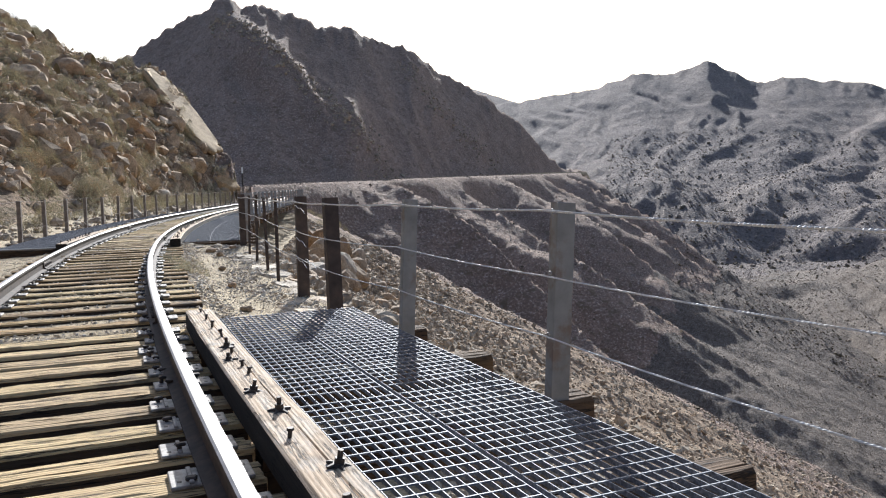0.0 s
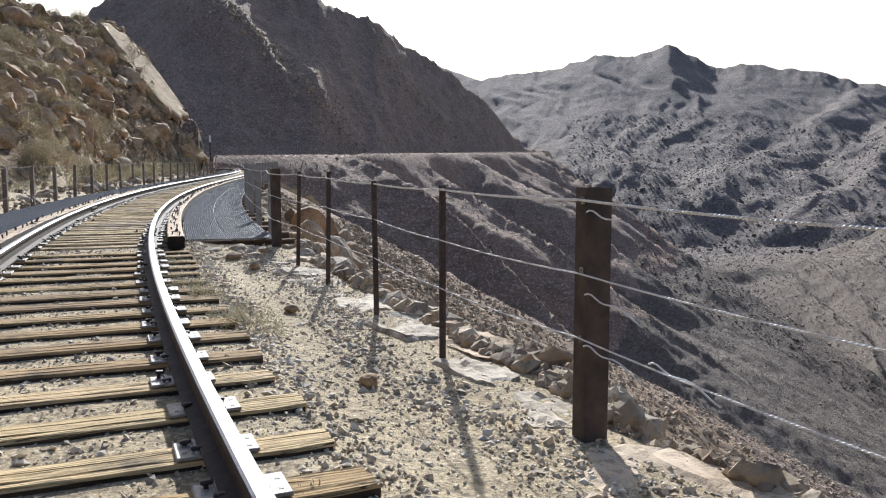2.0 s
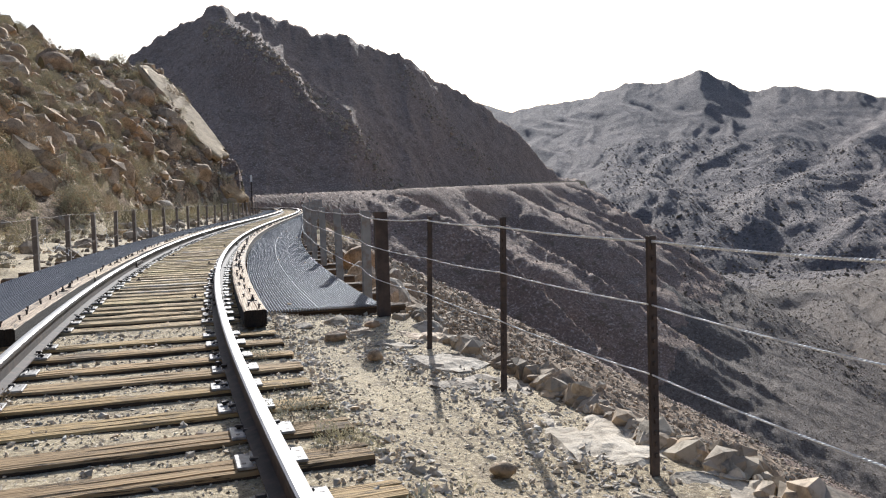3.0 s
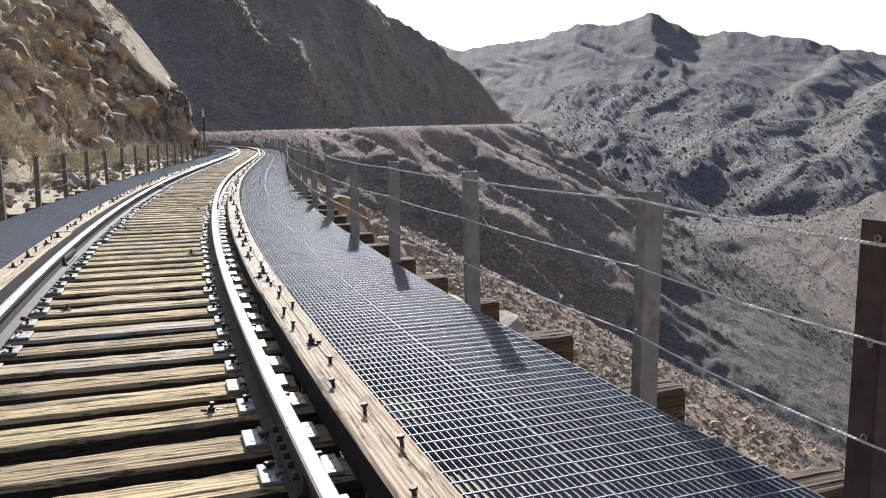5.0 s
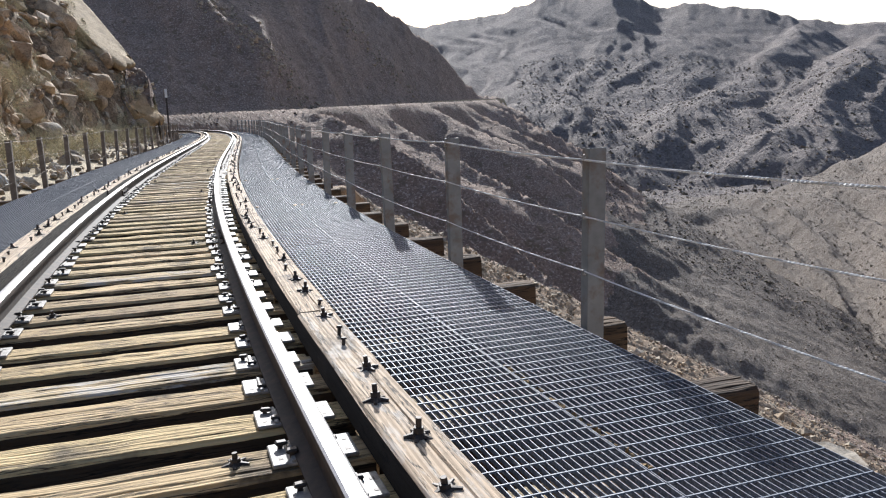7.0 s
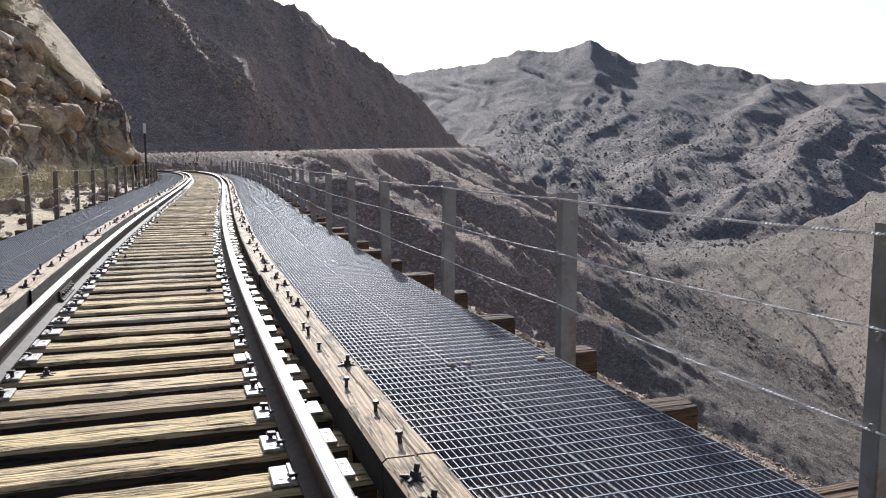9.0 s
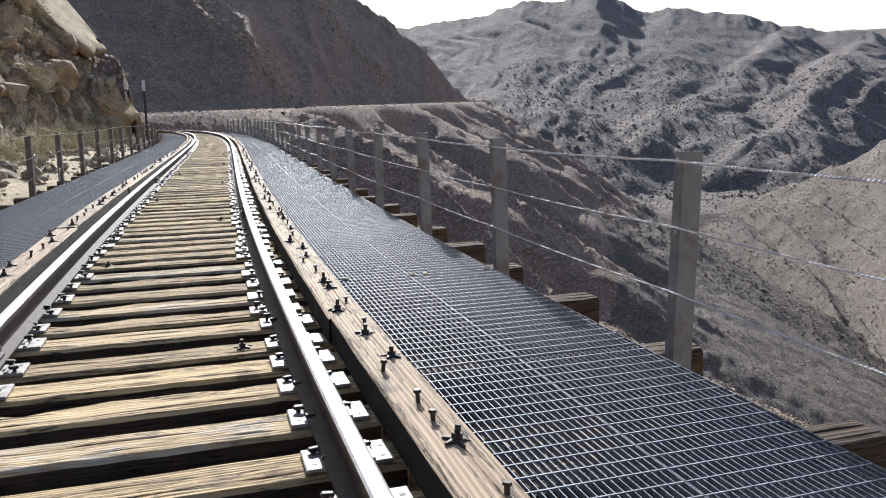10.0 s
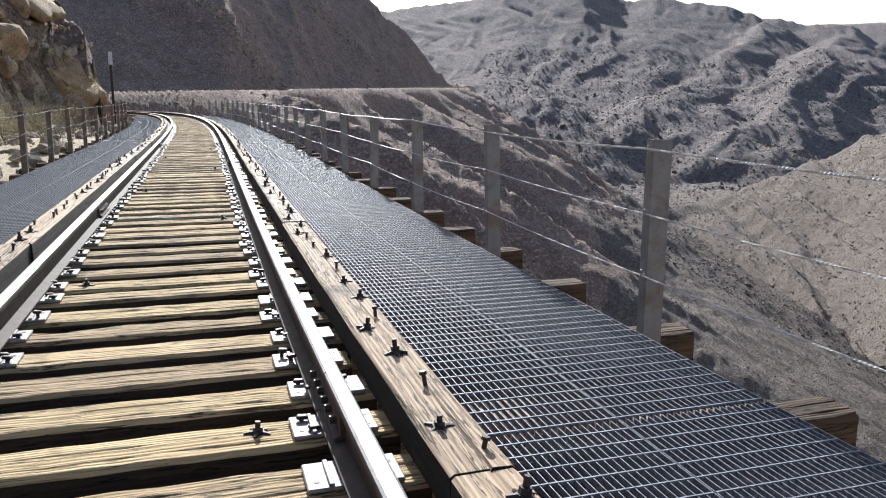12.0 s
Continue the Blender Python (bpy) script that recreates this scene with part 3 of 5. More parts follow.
def far_height(x, y):
    """The canyon's far wall with its railway bench, the mountain above, the floor and the ranges behind."""
    dx, dy = x - MID[0], y - MID[1]
    r, az = np.hypot(dx, dy), np.degrees(np.arctan2(dx, dy))
    rc, zc = np.interp(az, CREST[0], CREST[1]), np.interp(az, CREST[0], CREST[2])
    rb, zb = np.interp(az, BENCH[0], BENCH[1]), np.interp(az, BENCH[0], BENCH[2])
    # the wall under the bench: along its line and down its fall
    wx, wy = x - 79.0, y - 208.0
    along, fall = 0.678 * wx + 0.735 * wy, 0.735 * wx - 0.678 * wy
    crumble = fractal(x / 26.0, y / 26.0, 5, 39, 0.6)
    bent, down = (along + 0.5 * fall) / 1.12 + 9 * fractal(x / 90.0, y / 90.0, 2, 41) + 3.0 * crumble, (fall - along / 1.1) / 1.35
    # ribs with a long shaded flank and a short bright one
    fold = bent / 66.0 + 0.35 * fractal(bent / 150.0, down / 500.0, 2, 42)
    part_of = fold - np.floor(fold)
    flank = np.where(part_of < 0.82, part_of / 0.82, (1 - part_of) / 0.18)
    fold_b = bent / 23.0 + 0.3 * fractal(bent / 60.0, down / 160.0, 2, 47)
    part_b = fold_b - np.floor(fold_b)
    lesser = np.where(part_b < 0.7, part_b / 0.7, (1 - part_b) / 0.3)
    tall = 0.92 + 0.35 * fractal(np.floor(fold) * 7.3, down / 90.0, 2, 46)
    ribs = tall * flank ** 1.15 + 0.12 * lesser * (0.6 + 0.6 * fractal(x / 50.0, y / 50.0, 2, 66))
    deep = step(0, 13, fall) * (1 - 0.8 * step(50, 125, fall))
    wall = 3.0 + 0.012 * along - 0.56 * np.clip(fall, 0, None) + 27.0 * deep * (ribs - 0.88)
    ending = 0.62 * np.clip(along - (375 - 1.5 * np.clip(fall, 0, 75) - 0.35 * np.clip(fall - 75, 0, 400)), 0, None)
    wall = wall - ending
    wall = wall + step(0, 6, fall) * (1.0 * crumble + 0.4 * ridged(x / 6.0, y / 6.0, 3, 44))
    # the mountain above it
    lean = 0.60 + 0.05 * fractal(az / 5.0, r / 300.0, 2, 63)
    mount = joined(zb - 0.012 * (r - rb), zc - lean * np.clip(rc - r, 0, None) - 0.45 * np.clip(r - rc, 0, None), 3.0)
    q = np.clip((mount - zb) / np.maximum(zc - zb, 1.0), 0, 1)
    keep = step(0.0, 0.09, q) * (1 - 0.6 * np.exp(-((r - rc) / 40.0) ** 2))
    mount = mount + keep * (3.0 * ridged(az / 3.4 + r / 110.0 + 0.8 * fractal(x / 90.0, y / 90.0, 2, 48), r / 500.0, 3, 46, 0.45) - 1.5 + 2.4 * fractal(x / 50.0, y / 50.0, 2, 49) + 1.2 * fractal(x / 15.0, y / 15.0, 4, 50, 0.6) + 0.5 * ridged(x / 6.0, y / 6.0, 2, 64))
    mount = mount + 2.6 * np.exp(-((r - rc) / 22.0) ** 2) * (ridged(az / 1.7, r / 60.0, 2, 45) + 1.2 * fractal(az / 0.9, r / 40.0, 3, 67, 0.6))
    # two rocky ribs that run down it
    rough = 5 * fractal(az / 1.3, r / 60.0, 3, 62)
    for rib, lo, hi, tall in ((np.interp(az, RIB_A[0], RIB_A[1]), 8, 25.5, 9.0), (np.interp(az, RIB_B[0], RIB_B[1]), 22, 32, 6.0)):
        off = r - rib + rough
        mount = mount + tall * np.exp(-(off / np.where(off > 0, 36.0, 22.0)) ** 2) * step(0.02, 0.2, q) * step(lo, lo + 3, az) * (1 - step(hi - 8, hi, az))
    end = 3.0 + 0.012 * along - ending - 0.6 * np.abs(fall)
    z = np.where(az < 36, np.where(r > rb, mount, wall), np.where(fall > 0, wall, end))
    z = np.where((az >= 12) & (fall > 0), wall, z)
    z = np.where((az >= 8) & (az < 36) & (fall <= 0) & (fall > -120), np.minimum(z, 3.0 + 0.012 * along - 0.42 * fall + 0.03 * np.clip(-fall - 12, 0, None) ** 2), z)
    # canyon floor with its wash
    wash = np.abs(along - 330 - 60 * np.sin(fall / 90.0) + 40 * fractal(x / 120.0, y / 120.0, 2, 56))
    floor = -76 - 0.2 * np.clip(600 - r, 0, 340) + 3.0 * fractal(x / 80.0, y / 80.0, 4, 57) + 2.5 * ridged(x / 45.0, y / 45.0, 3, 59) - 3.0 * np.exp(-(wash / 14.0) ** 2)
    z = joined(z, floor, 4.0)
    # the hill across the wash
    rr, zr = np.interp(az, RIGHT[0], RIGHT[1]), np.interp(az, RIGHT[0], RIGHT[2])
    spread = 0.10 + 0.16 * step(50, 62, az)
    hill = zr - spread * np.abs(rr - r) * np.where(r > rr, 2.5, 1.0) + step(50, 54, az) * (7.5 * ridged(az / 4.0 + r / 110.0, r / 300.0, 4, 58, 0.55) + 1.8 * fractal(x / 18.0, y / 18.0, 4, 60))
    z = np.maximum(z, np.where(az > 44, hill, -200.0))
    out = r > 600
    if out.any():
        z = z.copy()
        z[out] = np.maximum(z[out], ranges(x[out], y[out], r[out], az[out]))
    return z


def height(x, y, s=None, d=None):
    x, y = np.asarray(x, float), np.asarray(y, float)
    if s is None:
        s, d = off_track(x, y)
    near, far = near_height(x, y, s, d), far_height(x, y)
    right = np.maximum(near, far) * step(8, 20, d) + near * (1 - step(8, 20, d))
    w = (1 - step(22, 70, -d))
    left = near * w + far * (1 - w)
    clear = step(2.6, 4.2, -d)
    hill = hill_height(x, y)
    left = np.where(clear > 0, np.maximum(left, left + (hill - left) * clear), left)
    return np.where(d > 0, right, left)


def height_at(x, y):
    return float(height(np.array([x]), np.array([y]))[0])


def sheet(name, x, y, z, mat, label):
    rows, cols = x.shape
    idx = np.arange(rows * cols).reshape(rows, cols)
    faces = np.stack([idx[:-1, :-1], idx[:-1, 1:], idx[1:, 1:], idx[1:, :-1]], -1).reshape(-1, 4)
    me = bpy.data.meshes.new(name)
    me.from_pydata(np.stack([x, y, z], -1).reshape(-1, 3).tolist(), [], faces.tolist())
    me.materials.append(mat)
    me.polygons.foreach_set("use_smooth", [True] * len(me.polygons))
    me.update()
    return tagged(new(name, me), label, "ground", kind="structure")


def lay_ground():
    az = np.radians(np.concatenate([np.arange(-180, -20, 3.0), np.arange(-20, 76, 0.14), np.arange(76, 180.1, 3.0)]))
    rad = np.concatenate([[0.02], np.geomspace(1.5, 60, 90)[:-1], np.geomspace(60, 460, 270)[:-1], np.geomspace(460, 1900, 230)[:-1], np.geomspace(1900, 4880, 50)])
    a, r = np.meshgrid(az[::-1], rad, indexing="ij")
    x, y = MID[0] + r * np.sin(a), MID[1] + r * np.cos(a)
    s, d = off_track(x, y)
    z = height(x, y, s, d)
    # kept below the finer banks
    under = (1 - step(74, 80, s)) * step(-14, -11, s) * (1 - step(38, 42, d)) * step(-13, -10, d)
    hx, hy = x - HILL[0], y - HILL[1]
    hr, ha = np.hypot(hx, hy), np.degrees(np.arctan2(hx, hy))
    under = np.maximum(under, step(-30, -27, ha) * (1 - step(11.0, 11.6, ha)) * step(12, 16, hr) * (1 - step(138, 148, hr)) * (d < -6))
    g = sheet("ground", x, y, z - 2.6 * under, M_SLOPE, "dry rocky desert mountains and canyon with sparse scrub")
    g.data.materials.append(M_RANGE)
    g.data.materials.append(M_SCREE)
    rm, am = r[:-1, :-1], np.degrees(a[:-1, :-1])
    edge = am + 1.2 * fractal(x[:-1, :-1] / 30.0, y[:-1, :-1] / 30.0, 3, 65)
    # beyond this distance the ground takes the granite greyed for haze
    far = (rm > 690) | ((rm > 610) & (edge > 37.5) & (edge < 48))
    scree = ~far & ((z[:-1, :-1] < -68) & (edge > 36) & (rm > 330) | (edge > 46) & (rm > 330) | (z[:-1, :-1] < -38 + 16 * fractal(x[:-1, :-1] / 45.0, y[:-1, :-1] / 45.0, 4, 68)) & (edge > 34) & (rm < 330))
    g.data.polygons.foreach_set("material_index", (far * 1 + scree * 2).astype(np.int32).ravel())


def lay_strip(name, d1, mat, label):
    s, d = np.meshgrid(np.arange(-13, 79.01, 0.22), d1, indexing="ij")
    h = np.interp(s, LINE_S, LINE_H)
    x, y = np.interp(s, LINE_S, LINE_X) + d * np.cos(h), np.interp(s, LINE_S, LINE_Y) + d * np.sin(h)
    z = height(x, y, s, d)
    sheet(name, x[:, ::-1], y[:, ::-1], z[:, ::-1], mat, label)


def lay_banks():
    lay_strip("trackbed", np.concatenate([np.arange(-11.5, -3, 0.5), np.arange(-3, 3.05, 0.16), [3.08]]), M_GRAVEL, "pale sandy gravel trackbed beside the bridges")
    lay_strip("bank", np.concatenate([np.arange(3.0, 6, 0.16), 6 + np.cumsum(np.geomspace(0.16, 1.3, 66))]), M_BANK, "steep rocky bank falling away below the track")
    az = np.radians(np.arange(-32, 12.3, 0.16))
    rad = np.geomspace(11, 150, 250)
    a, r = np.meshgrid(az[::-1], rad, indexing="ij")
    x, y = HILL[0] + r * np.sin(a), HILL[1] + r * np.cos(a)
    s, d = off_track(x, y)
    z = height(x, y, s, d) + 0.03
    z = np.where(d > -6.5, z - 0.5 * step(-6.5, -5.5, d), z)
    sheet("hillside", x, y, z + 0.15 * ridged(x / 1.4, y / 1.4, 3, 73) * step(0.4, 2.0, z), M_HILL, "steep desert hillside of tan granite, scree and scrub")


lay_ground()
lay_banks()


# ---- rails, ties and bridges ----
GAUGE = 0.7525           # half the distance between rail centres
TIE_TOP = 0.0
RAIL_TOP = 0.19


def sweep(name, profile, s0, s1, d0, mat, parent=None, label="", step_len=0.6, mats=None, top=None, closed=True, wob=0.0, seed=0):
    """A profile of (d, z) points swept along the track."""
    n = max(2, int((s1 - s0) / step_len) + 1)
    rnd = np.random.RandomState(seed)
    verts, faces, fm = [], [], []
    k = len(profile)
    for i in range(n):
        s = s0 + (s1 - s0) * i / (n - 1)
        for pd, pz in profile:
            p = on_track(s, d0 + pd, pz)
            verts.append((p.x + wob * rnd.uniform(-1, 1), p.y + wob * rnd.uniform(-1, 1), p.z + wob * rnd.uniform(-1, 1)))
    for i in range(n - 1):
        for j in range(k):
            faces.append((i * k + j, i * k + (j + 1) % k, (i + 1) * k + (j + 1) % k, (i + 1) * k + j))
            fm.append(1 if top and j in top else 0)
    faces += [tuple(range(k))[::-1], tuple(range((n - 1) * k, n * k))]
    fm += [0, 0]
    return mesh_ob(name, verts, faces, mat, parent, label, mats=mats, face_mats=fm if mats else None)


RAIL_PROFILE = [(-0.07, 0.02), (0.07, 0.02), (0.07, 0.03), (0.012, 0.047), (0.009, 0.14), (0.034, 0.152), (0.0355, 0.172), (0.032, 0.182), (0.022, 0.1885), (0.0, 0.19), (-0.022, 0.1885), (-0.032, 0.182), (-0.0355, 0.172), (-0.034, 0.152), (-0.009, 0.14), (-0.012, 0.047), (-0.07, 0.03)]


def rails():
    for side, first in ((1, 7.27), (-1, 1.4)):
        cuts = [first + 11.845 * k for k in range(-3, 11)]
        for a, b in zip(cuts[:-1], cuts[1:]):
            if b < -14 or a > 112:
                continue
            r = sweep("rail", RAIL_PROFILE, a + 0.004, b - 0.004, side * GAUGE, M_RAIL, label="", step_len=0.5, mats=[M_RAIL, M_HEAD], top={7, 8, 9, 10})
            tagged(r, "rusty steel rail with a bright polished head", "rail", "rails of the track")
            for face in (1, -1):
                bar = sweep("joint_bar", [(face * 0.012, 0.05), (face * 0.05, 0.04), (face * 0.052, 0.052), (face * 0.03, 0.064), (face * 0.03, 0.128), (face * 0.012, 0.14)], b - 0.33, b + 0.33, side * GAUGE, M_RUST, r, "rusty bolted joint bar", 0.11)
                for q in (-0.25, -0.14, -0.05, 0.05, 0.14, 0.25):
                    bm = bmesh.new()
                    bm_tube(bm, on_track(b + q, side * GAUGE + face * 0.03, 0.095), on_track(b + q, side * GAUGE + face * 0.055, 0.095), 0.017, 0.015, 6)
                    part("bolt", bm, M_IRON, bar)


def tie_mesh(name, half, wide, tall, seed, mat, broken=False):
    """A sawn timber along x with worn, uneven edges and checks in its top."""
    rnd = np.random.RandomState(seed)
    n = 17
    ring = [(-0.5, -0.46), (-0.47, -0.5), (0.47, -0.5), (0.5, -0.46), (0.5, 0.4), (0.44, 0.49), (0.18, 0.5), (0.14, 0.475), (0.1, 0.5), (-0.22, 0.5), (-0.25, 0.47), (-0.28, 0.5), (-0.44, 0.49), (-0.5, 0.4)]
    verts, faces = [], []
    k = len(ring)
    drift = np.cumsum(rnd.uniform(-0.012, 0.012, (n, 2)), axis=0)
    crack = rnd.uniform(0.2, 1.6, n)
    for i in range(n):
        x = -half + 2 * half * i / (n - 1)
        endwear = 1 - 0.05 * (i in (0, n - 1))
        for j, (a, b) in enumerate(ring):
            ya, zb = a * wide * endwear, b * tall
            if j in (7, 10):
                zb = 0.5 * tall - (0.5 - b) * 0.16 * crack[i] * 1.5
                ya += drift[i, int(j == 10)] * wide
            else:
                ya += rnd.uniform(-1, 1) * 0.003
                zb += rnd.uniform(-1, 1) * (0.0028 if b > 0 else 0.002)
            if broken and b > 0.3 and a > 0.1:
                zb -= abs(rnd.normal(0, 0.009))
            verts.append((x + rnd.uniform(-1, 1) * (0.012 if i in (0, n - 1) else 0.0), ya, zb - tall * 0.5))
    for i in range(n - 1):
        for j in range(k):
            faces.append((i * k + j, (i + 1) * k + j, (i + 1) * k + (j + 1) % k, i * k + (j + 1) % k))
    faces += [tuple(range(k)), tuple(range((n - 1) * k, n * k))[::-1]]
    me = bpy.data.meshes.new(name)
    me.from_pydata(verts, [], faces)
    me.materials.append(mat)
    # sides and underside get the colour with shade in it, the top its own
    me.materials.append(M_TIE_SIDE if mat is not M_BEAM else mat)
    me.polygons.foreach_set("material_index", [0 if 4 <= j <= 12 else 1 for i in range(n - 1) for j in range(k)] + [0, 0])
    me.update()
    return me


def plate_mesh():
    bm = bmesh.new()
    bm_box(bm, -0.16, 0.16, -0.095, 0.095, 0.0, 0.016, 0.004)
    bm_box(bm, 0.072, 0.09, -0.09, 0.09, 0.014, 0.026, 0.003)
    bm_box(bm, -0.09, -0.072, -0.09, 0.09, 0.014, 0.026, 0.003)
    return bm


def spike_mesh():
    bm = bmesh.new()
    bm_box(bm, -0.009, 0.009, -0.009, 0.009, -0.03, 0.02, 0.002)
    bm_box(bm, -0.02, 0.026, -0.016, 0.016, 0.018, 0.034, 0.006)
    return bm


def hole_mesh():
    bm = bmesh.new()
    bm_box(bm, -0.009, 0.009, -0.009, 0.009, 0.0, 0.0175)
    return bm


def ties():
    rnd = random.Random(11)
    short = [tie_mesh("tie", (0.99, 0.96, 1.01, 0.975, 1.0, 0.95)[i], 0.238, 0.23, 100 + i, M_TIE, i == 4) for i in range(6)]
    outer = [tie_mesh("outrigger", 0.88, 0.2, 0.26, 140 + i, M_BEAM) for i in range(3)]
    old = [tie_mesh("old_tie", 1.22, 0.22, 0.17, 160 + i, M_OLD_TIE if i < 3 else M_TIE, i == 1) for i in range(4)]
    plate0 = part("tie_plate", plate_mesh(), M_PLATE, None, "worn bare steel tie plate")
    spike0 = part("spike", spike_mesh(), M_IRON, None)
    hole0 = part("plate_hole", hole_mesh(), M_IRON, None)
    bolt0 = part("tie_bolt", guard_bolt(), M_IRON, None, "rusty bolt with a finned washer")
    protos = [plate0, spike0, hole0, bolt0]
    bolted = {}
    spots = []
    s = -11.6
    while s < 6.9:
        spots.append((s, "bridge")); s += 0.4
    s = 7.45
    while s < 17.2:
        spots.append((s, "land")); s += 0.53
    k = 0
    while 17.92 + 0.4 * k < 96:
        spots.append((17.92 + 0.4 * k, "bridge")); k += 1
    s = 96.2
    while s < 112:
        spots.append((s, "land")); s += 0.53
    for q, (s, where) in enumerate(spots):
        far = s > 62
        if where == "land":
            me = rnd.choice(old)
            label, group = "old weathered wooden railway tie bedded in gravel", "ties in the gravel"
        else:
            beam = round((s - 19.4) / 0.4) % 3 == 0 if s > 10 else round((s - 5.85) / 0.4) % 3 == 0
            me = rnd.choice(short)
            label = "weathered sawn bridge tie with split grain"
            for side in (1, -1) if beam else ():
                o = new("outrigger_beam", rnd.choice(outer))
                o.matrix_basis = frame_at(s, side * (1.93 if s > 10 else 1.83), -0.006, rnd.uniform(-0.02, 0.02)) @ pose(rnd.uniform(-0.05, 0.05), 0, rnd.uniform(-0.01, 0.0), rnd.uniform(-2, 2), 0, 0 if side > 0 else 180)
                tagged(o, "dark brown creosoted beam carrying the walkway grating", "beam", "walkway beams")
            group = "bridge ties"
        t = new("railway_tie", me)
        js = rnd.uniform(-0.025, 0.025)
        t.matrix_basis = frame_at(s + js, 0, TIE_TOP + rnd.uniform(-0.008, 0.003), rnd.uniform(-0.012, 0.012)) @ pose(rnd.uniform(-0.03, 0.03), 0, 0, rnd.uniform(-1.2, 1.2), 0, 0)
        tagged(t, label, "railway tie", group)
        turn = round((s - 42.73) / 2.86)
        if where == "bridge" and s < 62 and abs(s - 42.73 - 2.86 * turn) < 0.2 and turn not in bolted:
            bolted[turn] = True
            twin(bolt0, t, pose(0.47 if turn % 2 == 0 else -0.47, 0.02, -0.002, rnd.uniform(-6, 6), rnd.uniform(-6, 6), rnd.uniform(0, 90)) @ Matrix.Diagonal((0.85, 0.85, 0.55, 1)))
        for side in (1, -1):
            p = twin(plate0, t, pose(side * GAUGE, rnd.uniform(-0.012, 0.012), 0.002, 0, 0, 0 if side > 0 else 180))
            if far:
                continue
            for x, y, up in ((0.082, 0.045, 0.0), (-0.082, -0.045, 0.0), (-0.115, 0.05, 0.012)):
                if rnd.random() < 0.86:
                    lift = rnd.choice((0, 0, 0, 0.006, 0.018)) + up * 0.4
                    twin(spike0, p, pose(x, y, lift, rnd.uniform(-6, 6), rnd.uniform(-6, 6), 180 if x > 0 else rnd.uniform(-15, 15)))
            for x, y in ((0.125, -0.05), (-0.125, -0.045), (0.13, 0.04)):
                if s < 46:
                    twin(hole0, p, pose(x, y, 0))
    for o in protos:
        bpy.data.objects.remove(o)


def guard_bolt():
    bm = bmesh.new()
    bm_tube(bm, (0, 0, 0), (0, 0, 0.085), 0.0125, 0.0125, 8)
    bm_tube(bm, (0, 0, 0.02), (0, 0, 0.045), 0.024, 0.022, 6)
    for i in range(5):
        a = i * 2 * math.pi / 5
        bm_tube(bm, (0.022 * math.cos(a), 0.022 * math.sin(a), 0.009), (0.062 * math.cos(a), 0.062 * math.sin(a), 0.004), 0.014, 0.008, 6)
    bm_tube(bm, (0, 0, 0), (0, 0, 0.02), 0.036, 0.028, 10)
    return bm


def guard_spike():
    bm = bmesh.new()
    bm_tube(bm, (0, 0, -0.01), (0.004, 0.002, 0.055), 0.011, 0.011, 6)
    bm_tube(bm, (0.004, 0.002, 0.05), (0.004, 0.002, 0.066), 0.019, 0.016, 8)
    return bm


